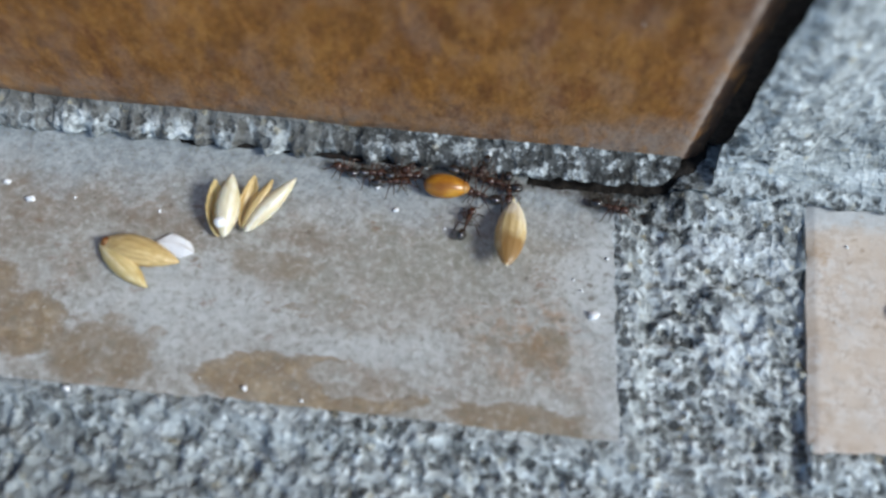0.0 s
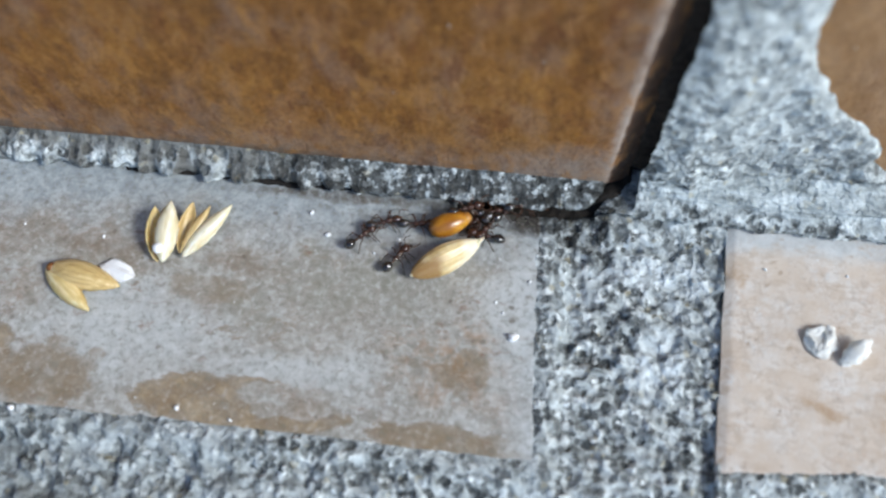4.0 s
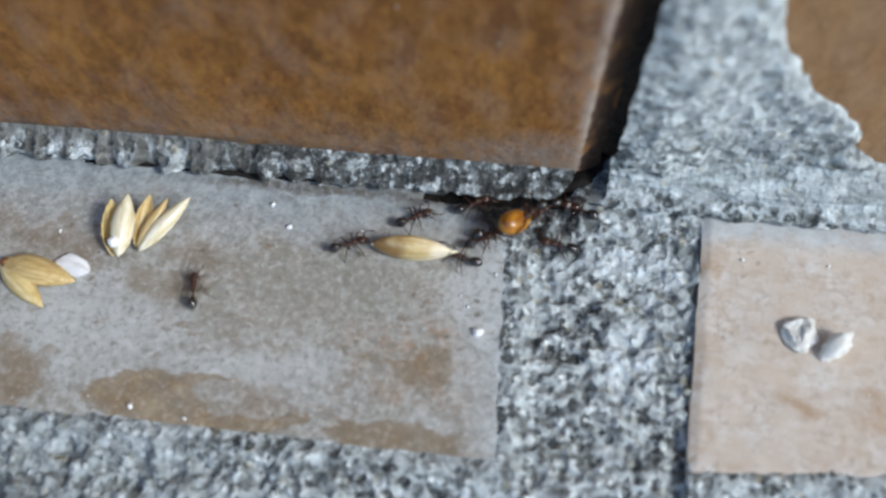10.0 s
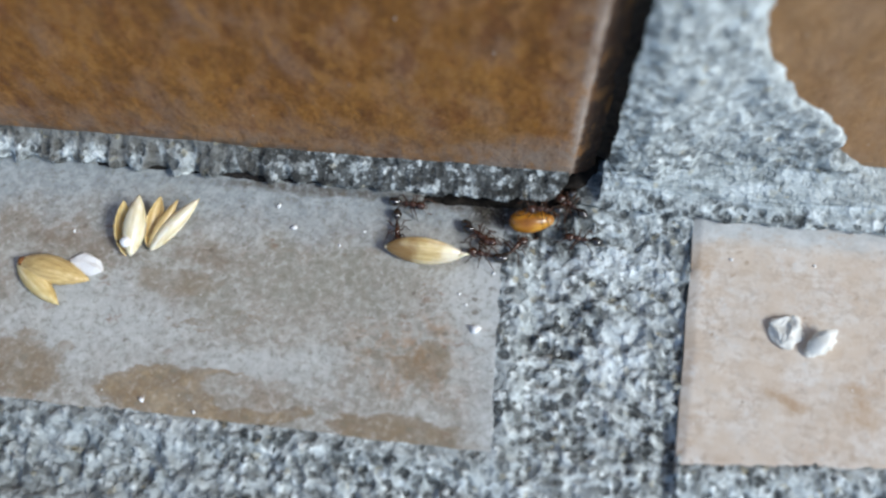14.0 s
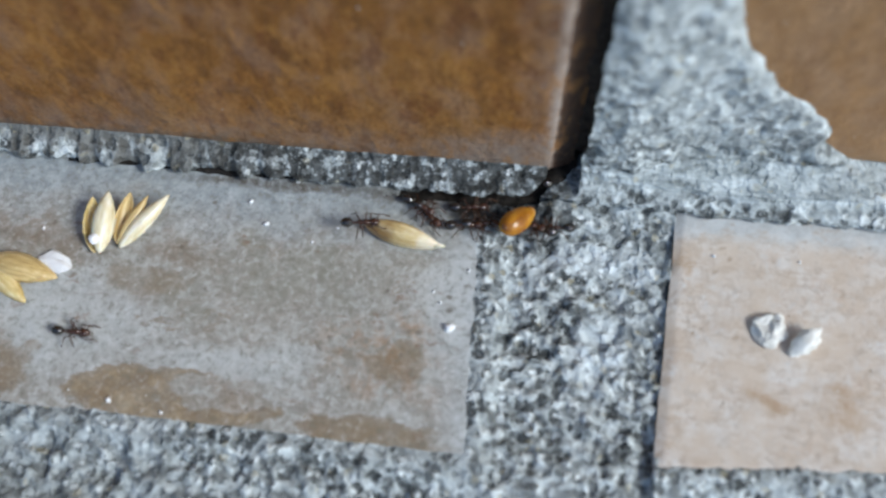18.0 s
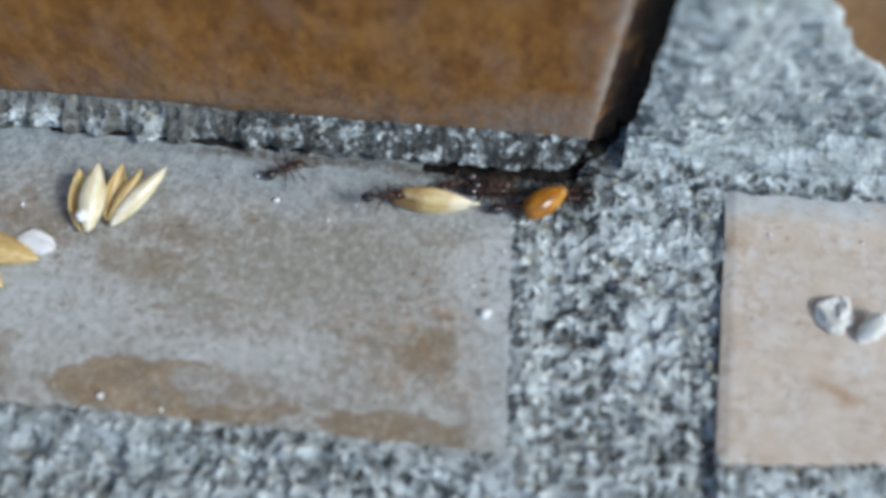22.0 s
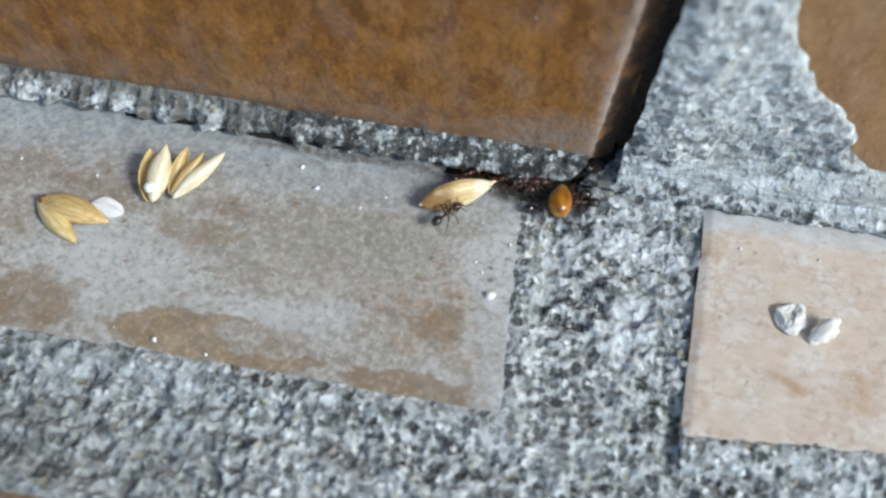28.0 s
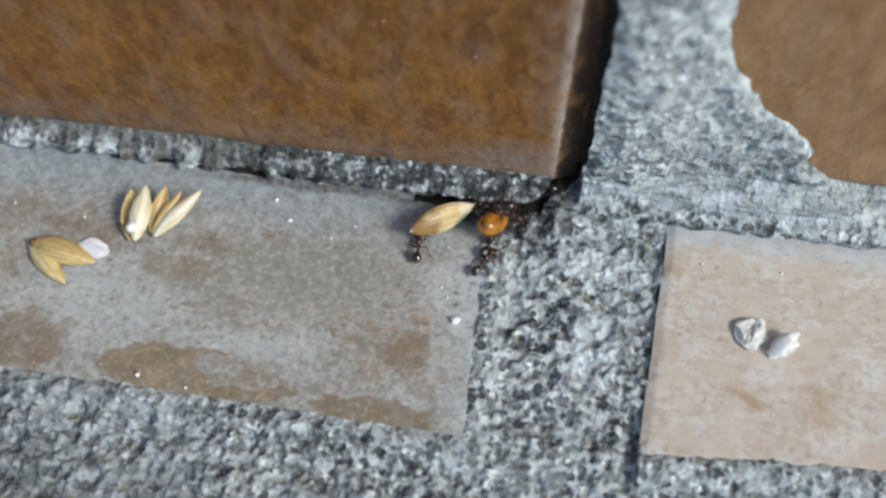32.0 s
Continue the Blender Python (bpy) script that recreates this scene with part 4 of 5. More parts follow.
# ---- the carried seeds ----
def hull_shape(length, width, sharp, ribs, amount, a0, a1, grow=1.0):
    """A stretch of a pointed, ribbed seed's skin between two angles round its axis."""
    bm = bmesh.new()
    n, m = 26, 22
    rows = []
    for i in range(n + 1):
        t = i / n
        w = max(math.sin(math.pi * t), 0) ** sharp
        w *= 1 + 0.18 * (0.5 - t)
        row = []
        for j in range(m + 1):
            a = radians(a0 + (a1 - a0) * j / m)
            rib = 1 + amount * math.cos(a * ribs)
            r = w * rib * width / 2 * grow
            row.append(bm.verts.new(((t - 0.5) * length * grow, math.cos(a) * r, math.sin(a) * r * 0.64)))
        rows.append(row)
    for i in range(n):
        for j in range(m):
            bm.faces.new((rows[i][j], rows[i + 1][j], rows[i + 1][j + 1], rows[i][j + 1]))
    bmesh.ops.remove_doubles(bm, verts=bm.verts[:], dist=0.0005)
    bmesh.ops.recalc_face_normals(bm, faces=bm.faces[:])
    return bm


hulled_seed = thing("hulled_seed", "straw-coloured seed in its ribbed, pointed hull, dragged by ants", "seed")
part("lemma", hull_shape(0.67, 0.250, 0.62, 13, 0.032, -20, 165, 1.03), STRAW_SEED, hulled_seed)
part("palea", hull_shape(0.67, 0.250, 0.62, 9, 0.026, 150, 350, 0.985), STRAW_SEED, hulled_seed)
tip = bmesh.new()
tube(tip, [(0.29, 0, 0), (0.34, 0.012, 0.005), (0.385, 0.016, 0.0)], [0.034, 0.020, 0.005])
part("awn", tip, STRAW_PALE, hulled_seed)
stalk = bmesh.new()
tube(stalk, [(-0.305, 0, 0), (-0.33, 0, 0.004), (-0.344, 0.004, 0.006)], [0.02, 0.014, 0.015])
part("stalk_end", stalk, STRAW_PALE, hulled_seed, "pale stalk end")

kernel = thing("bare_seed", "smooth orange husked seed hauled to the crack by ants", "seed")
kb = bmesh.new()
ellipsoid(kb, (0, 0, 0), (0.195, 0.104, 0.100), u=24, v=16, squash=lambda c: Vector((c.x, c.y * (1 - 0.18 * c.x), c.z * (1 - 0.18 * c.x))))
part("grain", kb, KERNEL, kernel)
kb = bmesh.new()
ellipsoid(kb, (0.150, 0.0, 0.006), (0.048, 0.054, 0.052), u=16, v=10)
part("pale_end", kb, KERNEL_END, kernel, "pale rounded end")
kb = bmesh.new()
ellipsoid(kb, (-0.172, 0.0, 0.02), (0.022, 0.034, 0.03), u=14, v=8)
part("germ", kb, GERM, kernel, "dark germ spot")


# ---- ants (about 3 mm long, head towards +x) ----
ANT_SIZE = 1.24


def limb(name, bm, material, parent, label=""):
    for v in bm.verts:
        v.co *= ANT_SIZE
    return part(name, bm, material, parent, label)


def build_ant(label):
    a = thing("ant", label, "ant", "ants hauling seeds")
    bm = bmesh.new()
    ellipsoid(bm, (0.092, 0, 0.052), (0.035, 0.031, 0.027), (0, 14, 0), 14, 9, lambda c: Vector((c.x, c.y * (1 - 0.22 * c.x), c.z)))
    head = limb("head", bm, ANT_BODY, a, "dark brown head")
    for s in (1, -1):
        bm = bmesh.new()
        ellipsoid(bm, (0.086, s * 0.026, 0.060), (0.006, 0.004, 0.006), u=8, v=6)
        limb("eye", bm, ANT_GASTER, head)
        bm = bmesh.new()
        tube(bm, [(0.118, s * 0.012, 0.044), (0.134, s * 0.012, 0.038), (0.142, s * 0.002, 0.036)], [0.006, 0.005, 0.002])
        limb("mandible", bm, ANT_LEG, head)
        bm = bmesh.new()
        tube(bm, [(0.108, s * 0.010, 0.066), (0.122, s * 0.045, 0.082), (0.150, s * 0.052, 0.066), (0.176, s * 0.050, 0.046), (0.190, s * 0.048, 0.040)], [0.004, 0.0035, 0.004, 0.005, 0.003])
        limb("antenna", bm, ANT_LEG, head)
    bm = bmesh.new()
    ellipsoid(bm, (0.034, 0, 0.056), (0.034, 0.021, 0.022), (0, 8, 0), 12, 8)
    ellipsoid(bm, (-0.008, 0, 0.052), (0.028, 0.017, 0.018), (0, 20, 0), 12, 8)
    limb("thorax", bm, ANT_BODY, a)
    bm = bmesh.new()
    ellipsoid(bm, (-0.038, 0, 0.052), (0.011, 0.009, 0.012), u=10, v=7)
    ellipsoid(bm, (-0.054, 0, 0.051), (0.011, 0.010, 0.011), u=10, v=7)
    limb("waist", bm, ANT_LEG, a)
    bm = bmesh.new()
    ellipsoid(bm, (-0.100, 0, 0.055), (0.046, 0.036, 0.034), (0, -8, 0), 16, 10, lambda c: Vector((c.x, c.y * (1 - 0.15 * abs(c.x)), c.z)))
    limb("gaster", bm, ANT_GASTER, a, "glossy black gaster")
    legs = []
    for s in (1, -1):
        for x, fx, reach in ((0.046, 0.065, 0.070), (0.022, 0.012, 0.080), (-0.004, -0.068, 0.082)):
            bm = bmesh.new()
            knee = (x * 0.4 + fx * 0.35 - x * 0.4, s * reach * 0.55, 0.050)
            tube(bm, [(0, 0, 0), (fx * 0.12, s * 0.018, -0.004), knee, (fx * 0.8, s * reach * 0.86, -0.012), (fx * 1.05, s * reach * 1.04, -0.044)], [0.0045, 0.0055, 0.005, 0.0034, 0.002], 5)
            leg = limb("leg", bm, ANT_LEG, a)
            place(leg, x * ANT_SIZE, s * 0.012 * ANT_SIZE, 0.044 * ANT_SIZE)
            legs.append(leg)
    return a


LABELS = {
    "ANT_A1": "dark brown ant tugging the hulled seed's tip", "ANT_A2": "dark brown ant pushing the hulled seed", "ANT_W1": "dark brown ant walking along the wall's foot",
    "ANT_V1": "dark ant crossing the tile to the seeds", "ANT_V2": "dark ant hurrying in across the lower tile", "ANT_V3": "dark ant roaming over the hazed tile",
    "ANT_R1": "dark ant coming along the mortar joint", "ANT_B1": "dark brown ant gripping the orange seed", "ANT_B2": "dark brown ant with glossy gaster beside the orange seed",
    "ANT_B3": "reddish-brown ant biting the orange seed", "ANT_B4": "dark brown ant behind the orange seed",
    "ANT_W4": "dark brown ant crowding behind the orange seed", "ANT_W5": "dark ant climbing the mortar bead above the seeds", "ANT_K1": "dark ant clambering over the orange seed",
    "ANT_W2": "dark ant leaving along the wall's foot", "ANT_W3": "dark ant following the mortar bead to the crack",
}
first_ant = build_ant(LABELS["ANT_A1"])
ANTS = {"ANT_A1": first_ant}
for key, text in LABELS.items():
    if key != "ANT_A1":
        ANTS[key] = tagged(copy_thing(first_ant, Matrix.Identity(4)), text)


# ---- what moves ----
def leg_rows(leg, n, rows):
    """Swing a leg to and fro about its hip, in step with the ground its ant covers."""
    base = leg.matrix_basis.copy()
    out, gone, last = [], 0.0, None
    sign = 1 if n < 3 else -1
    phase = math.pi * (n % 2 if n < 3 else (n + 1) % 2)
    t = 0.0
    keys = [(a, m.translation) for a, m in rows]
    while t <= 32.001:
        k = max(i for i, (a, _) in enumerate(keys) if a <= t + 1e-6)
        if k + 1 < len(keys):
            a, p = keys[k]
            b, q = keys[k + 1]
            here = p.lerp(q, (t - a) / (b - a))
        else:
            here = keys[k][1]
        if last is not None:
            gone += (here - last).length
        last = here
        swing = sign * 22 * math.sin(gone / 0.0016 * math.pi + phase + 0.9 * math.sin(t * 2.1 + n))
        out.append((round(t, 2), base @ pose(0, 0, 0, 0, 0, swing)))
        t += 0.25
    return out


SEED_A = [
    (0, pose(-0.00201, 0.00110, 0.00139, 0.0, 11.0, 87.8)), (1, pose(-0.00154, 0.00125, 0.00125, 7.5, 7.0, 76.9)), (2, pose(-0.00141, 0.00121, 0.00128, 15.0, 8.0, 52.0)),
    (5, pose(-0.00093, 0.00118, 0.00100, 55.0, -0.0, 29.2)), (6, pose(-0.00076, 0.00133, 0.00100, 60.0, -0.0, 20.6)), (7, pose(-0.00067, 0.00141, 0.00100, 70.0, -0.0, 21.1)),
    (8, pose(-0.00053, 0.00150, 0.00100, 80.0, -0.0, 5.2)), (9, pose(-0.00064, 0.00154, 0.00100, 80.0, -0.0, 4.7)), (10, pose(-0.00091, 0.00146, 0.00100, 75.0, -0.0, -0.8)),
    (11, pose(-0.00045, 0.00140, 0.00100, 60.0, -0.0, 13.9)), (12, pose(-0.00034, 0.00134, 0.00100, 50.0, -0.0, 24.2)), (13, pose(-0.00054, 0.00124, 0.00100, 50.0, -0.0, 12.1)),
    (14, pose(0.00013, 0.00131, 0.00100, 60.0, -0.0, -1.3)), (15, pose(0.00032, 0.00148, 0.00100, 65.0, -0.0, -18.4)), (18, pose(0.00026, 0.00250, 0.00100, 75.0, -0.0, -12.3)),
    (19, pose(0.00072, 0.00330, 0.00100, 80.0, -0.0, 3.9)), (20, pose(0.00036, 0.00357, 0.00100, 80.0, -0.0, -1.2)), (21, pose(0.00080, 0.00354, 0.00100, 80.0, -0.0, 2.8)),
    (22, pose(0.00022, 0.00349, 0.00100, 80.0, -0.0, -0.6)), (23, pose(0.00018, 0.00375, 0.00100, 80.0, -0.0, -3.1)), (24, pose(0.00046, 0.00382, 0.00100, 75.0, -0.0, -6.2)),
    (27, pose(0.00049, 0.00400, 0.00100, 60.0, -0.0, 28.8)), (28, pose(0.00075, 0.00394, 0.00100, 60.0, -0.0, 29.3)), (29, pose(0.00048, 0.00384, 0.00100, 55.0, -0.0, 28.9)),
    (30, pose(0.00134, 0.00419, 0.00100, 55.0, -0.0, 27.9)), (31, pose(0.00265, 0.00425, 0.00118, 60.0, 5.0, 35.3)), (32, pose(0.00261, 0.00420, 0.00153, 60.0, 15.0, 41.0)),
]
SEED_B = [
    (0, pose(-0.00775, 0.00500, 0.00110, -0.0, -0.0, -0.3)), (1, pose(-0.00627, 0.00493, 0.00110, 0.0, -0.0, 4.4)), (2, pose(-0.00523, 0.00469, 0.00110, 0.0, -0.0, 16.7)),
    (5, pose(0.00040, 0.00424, 0.00110, 0.0, -0.0, 32.5)), (6, pose(0.00109, 0.00375, 0.00136, 0.0, 15.0, 39.3)), (7, pose(0.00344, 0.00401, 0.00110, 0.0, -0.0, 27.1)),
    (8, pose(0.00687, 0.00490, 0.00136, 0.0, 15.0, 94.1)), (9, pose(0.00735, 0.00447, 0.00151, 0.0, 24.0, 90.5)), (10, pose(0.00739, 0.00437, 0.00176, 0.0, 40.0, 50.1)),
    (11, pose(0.00904, 0.00479, 0.00110, 0.0, -0.0, 13.1)), (12, pose(0.00882, 0.00492, 0.00110, 0.0, -0.0, 35.8)), (13, pose(0.00926, 0.00472, 0.00138, 0.0, 16.0, 85.7)),
    (14, pose(0.00899, 0.00499, 0.00110, 0.0, -0.0, 8.3)), (15, pose(0.01020, 0.00481, 0.00110, 0.0, 0.0, 4.0)), (18, pose(0.00986, 0.00454, 0.00150, 0.0, 23.0, 51.0)),
    (19, pose(0.00897, 0.00413, 0.00110, 0.0, -0.0, 84.7)), (20, pose(0.00915, 0.00436, 0.00110, 0.0, -0.0, 47.1)), (21, pose(0.00896, 0.00415, 0.00110, 0.0, -0.0, 46.1)),
    (22, pose(0.00896, 0.00417, 0.00110, 0.0, -0.0, 39.3)), (23, pose(0.00919, 0.00416, 0.00110, 0.0, -0.0, 36.3)), (24, pose(0.00898, 0.00425, 0.00110, 0.0, -0.0, 26.4)),
    (27, pose(0.00946, 0.00441, 0.00147, 0.0, 21.0, 62.8)), (28, pose(0.00996, 0.00468, 0.00147, 0.0, 21.0, 90.1)), (29, pose(0.00958, 0.00482, 0.00133, 0.0, 13.0, 94.3)),
    (30, pose(0.00872, 0.00402, 0.00138, 0.0, 16.0, 96.9)), (31, pose(0.00839, 0.00381, 0.00156, 0.0, 27.0, 41.3)), (32, pose(0.00732, 0.00418, 0.00176, 0.0, 40.0, 55.9)),
]
ANT_A1 = [
    (0, pose(-0.00246, 0.00565, 0.00000, -0, 0, -85)), (1, pose(-0.00106, 0.00564, 0.00000, 0, -0, -94)), (2, pose(0.00113, 0.00487, 0.00000, 0, -0, -141)),
    (5, pose(0.00283, 0.00467, 0.00000, 0, -0, -120)), (6, pose(0.00451, 0.00280, 0.00000, 0, -0, -182)), (7, pose(0.00501, 0.00224, 0.00000, 0, -0, -207)),
    (7.5, pose(0.00400, 0.00258, 0.00000, 0, -0, -158)), (8, pose(0.00298, 0.00288, 0.00000, 0, -0, -110)), (9, pose(0.00508, 0.00130, 0.00000, 0, 0, -179)),
    (10, pose(0.00327, 0.00123, 0.00000, 0, -0, -196)), (11, pose(0.00442, 0.00121, 0.00000, 0, -0, -183)), (12, pose(0.00367, 0.00147, 0.00080, 0, -0, -206)),
    (13, pose(0.00385, 0.00133, 0.00080, 0, -0, -219)), (14, pose(0.00533, 0.00162, 0.00000, 0, -0, -190)), (15, pose(0.00523, 0.00132, 0.00000, 0, -0, -176)),
    (16.5, pose(0.00367, 0.00305, 0.00000, 0, -0, -108)), (18, pose(0.00214, 0.00482, 0.00000, -0, -0, -41)), (19, pose(0.00197, 0.00551, 0.00000, -0, -0, -64)),
    (20, pose(0.00246, 0.00534, 0.00000, -0, -0, -27)), (20.5, pose(0.00260, 0.00540, 0.00000, 0, -0, -84)), (21, pose(0.00275, 0.00552, 0.00000, 0, -0, -141)),
    (22, pose(0.00205, 0.00541, 0.00000, 0, -0, -151)), (23, pose(0.00242, 0.00546, 0.00000, 0, -0, -152)), (24, pose(0.00250, 0.00578, 0.00000, 0, -0, -162)),
    (27, pose(0.00455, 0.00562, 0.00000, 0, -0, -169)), (28, pose(0.00483, 0.00658, 0.00000, 0, -0, -158)), (29, pose(0.00454, 0.00640, 0.00000, 0, -0, -136)),
    (30, pose(0.00562, 0.00649, 0.00000, 0, -0, -137)), (31, pose(0.00631, 0.00672, 0.00000, 0, -0, -148)), (32, pose(0.00605, 0.00657, 0.00000, 0, -0, -173)),
]
ANT_A2 = [
    (0, pose(-0.00570, 0.00202, 0.00000, 0, -0, 74)), (1, pose(-0.00605, 0.00218, 0.00000, 0, -0, 105)), (2, pose(-0.00609, 0.00207, 0.00000, 0, -0, 114)),
    (3.5, pose(-0.00563, 0.00133, 0.00000, 0, -0, 72)), (5, pose(-0.00514, 0.00058, 0.00000, 0, -0, 29)), (6, pose(-0.00561, 0.00041, 0.00000, 0, -0, 18)),
    (7, pose(-0.00548, 0.00096, 0.00000, 0, -0, 18)), (8, pose(-0.00607, 0.00085, 0.00000, 0, -0, 23)), (9, pose(-0.00607, 0.00107, 0.00000, 0, -0, 29)),
    (10, pose(-0.00632, 0.00147, 0.00000, 0, -0, 23)), (11, pose(-0.00667, 0.00279, 0.00000, 0, -0, 91)), (12, pose(-0.00574, 0.00315, 0.00000, 0, -0, 81)),
    (12.5, pose(-0.00597, 0.00408, 0.00000, 0, -0, 18)), (13, pose(-0.00616, 0.00503, 0.00000, -0, -0, -45)), (14, pose(-0.00259, 0.00349, 0.00000, -0, -0, -81)),
    (15, pose(-0.00400, 0.00310, 0.00000, -0, -0, -16)), (18, pose(-0.00314, 0.00287, 0.00130, 0, -0, 6)), (19, pose(-0.00305, 0.00271, 0.00130, 0, -0, 11)),
    (20, pose(-0.00293, 0.00318, 0.00130, 0, -0, 11)), (21, pose(-0.00269, 0.00305, 0.00130, 0, -0, 11)), (22, pose(-0.00320, 0.00300, 0.00130, 0, -0, 12)),
    (23, pose(-0.00318, 0.00343, 0.00120, 0, -0, 11)), (24, pose(-0.00299, 0.00346, 0.00110, 0, 0, 6)), (27, pose(-0.00080, 0.00184, 0.00000, 0, -0, 46)),
    (28, pose(0.00037, 0.00169, 0.00060, 0, -0, 50)), (29, pose(0.00028, 0.00210, 0.00120, 0, -0, 77)), (30, pose(0.00112, 0.00240, 0.00080, 0, 0, 49)),
    (31, pose(0.00315, 0.00271, 0.00000, 0, -0, 64)), (32, pose(0.00080, 0.00162, 0.00000, 0, -0, 93)),
]
ANT_W1 = [
    (0, pose(-0.01463, 0.00580, 0.00000, 0, -0, 7)), (1, pose(-0.01656, 0.00518, 0.00000, -0, 0, -27)), (2, pose(-0.00952, 0.00228, 0.00000, -0, -0, -5)),
    (3.5, pose(-0.00897, 0.00265, 0.00000, 0, -0, 33)), (5, pose(-0.00836, 0.00300, 0.00000, 0, -0, 72)), (6, pose(-0.01165, 0.00433, 0.00000, 0, -0, 108)),
    (7, pose(-0.01027, 0.00360, 0.00000, 0, -0, 154)), (8, pose(-0.00476, 0.00449, 0.00000, 0, -0, 90)), (8.5, pose(-0.00336, 0.00457, 0.00000, 0, -0, 48)),
    (9, pose(-0.00199, 0.00468, 0.00000, 0, -0, 6)), (10, pose(-0.00115, 0.00449, -0.00000, 0, -0, 29)), (11, pose(-0.00021, 0.00584, 0.00000, 0, -0, 17)),
    (12, pose(-0.00013, 0.00379, 0.00000, -0, -0, -11)), (13, pose(-0.00040, 0.00398, 0.00000, -0, -0, -11)), (14, pose(0.00443, 0.00358, 0.00000, -0, -0, -37)),
    (15, pose(0.00369, 0.00380, 0.00000, 0, 0, 6)), (18, pose(0.00545, 0.00406, 0.00000, 0, -0, 6)), (19, pose(0.00560, 0.00453, 0.00000, 0, -0, 6)),
    (20, pose(0.00564, 0.00453, 0.00000, 0, -0, 6)), (21, pose(0.00616, 0.00486, 0.00000, 0, -0, 6)), (22, pose(0.00429, 0.00498, 0.00000, 0, -0, 6)),
    (23, pose(0.00539, 0.00443, 0.00000, 0, -0, 6)), (24, pose(0.00557, 0.00422, 0.00000, 0, -0, 6)), (27, pose(0.00568, 0.00556, 0.00000, 0, -0, 11)),
    (28, pose(0.00619, 0.00640, -0.00000, -0, -0, -25)), (29, pose(0.00644, 0.00678, 0.00000, -0, -0, -54)), (30, pose(0.00631, 0.00420, 0.00000, -0, -0, -14)),
    (31, pose(0.00612, 0.00523, 0.00000, 0, -0, 8)), (32, pose(0.00845, 0.00605, 0.00000, -0, -0, -26)),
]
ANT_V1 = [
    (0, pose(-0.01564, -0.05422, 0.00000, 0, -0, 90)), (8.5, pose(-0.01601, -0.05471, 0.00000, 0, -0, 90)), (9.5, pose(-0.00733, -0.01740, 0.00000, 0, -0, 131)),
    (10, pose(-0.01855, -0.00390, 0.00000, 0, -0, 98)), (10.5, pose(-0.01549, 0.00434, 0.00000, 0, -0, 29)), (11, pose(-0.00572, 0.00585, 0.00000, 0, -0, 17)),
    (11.5, pose(-0.00250, 0.00600, -0.00000, 0, -0, 25)), (12, pose(0.00120, 0.00780, -0.00050, 0, -0, 30)), (13, pose(0.00150, 0.00800, -0.00050, 0, -0, 80)),
    (13.5, pose(0.00100, 0.00700, -0.00020, 0, -0, 40)), (14, pose(-0.00197, 0.00585, 0.00000, -0, -0, -5)), (15, pose(0.00251, 0.00500, 0.00000, 0, -0, 6)), (18, pose(0.00130, 0.00555, 0.00000, -0, -0, -26)),
    (19, pose(0.00214, 0.00526, -0.00000, 0, -0, 6)), (20, pose(0.00581, 0.00559, 0.00000, 0, -0, 5)), (22, pose(0.00483, 0.00543, 0.00000, 0, -0, 6)),
    (24, pose(0.00480, 0.00529, 0.00000, 0, -0, 6)), (27, pose(0.00510, 0.00601, 0.00000, -0, -0, -13)), (29, pose(0.00705, 0.00731, 0.00000, -0, -0, -3)),
    (30, pose(0.00638, 0.00564, 0.00000, 0, -0, 20)), (32, pose(0.00726, 0.00697, 0.00000, 0, -0, 31)),
]
ANT_V2 = [
    (0, pose(-0.08253, -0.03354, 0.00000, 0, -0, 30)), (28, pose(-0.08150, -0.03363, 0.00000, 0, -0, 30)), (28.5, pose(-0.05613, -0.02556, 0.00050, 0, -0, 20)),
    (29, pose(-0.02570, -0.01740, 0.00050, 0, -0, 20)), (29.5, pose(-0.00765, -0.01445, 0.00010, 0, -0, 37)), (30, pose(0.00108, -0.00005, 0.00000, 0, -0, 56)),
    (30.5, pose(0.00400, 0.00122, 0.00000, 0, -0, 43)), (31, pose(0.00666, 0.00078, 0.00000, 0, -0, 87)), (32, pose(0.00698, 0.00086, 0.00000, 0, -0, 62)),
]
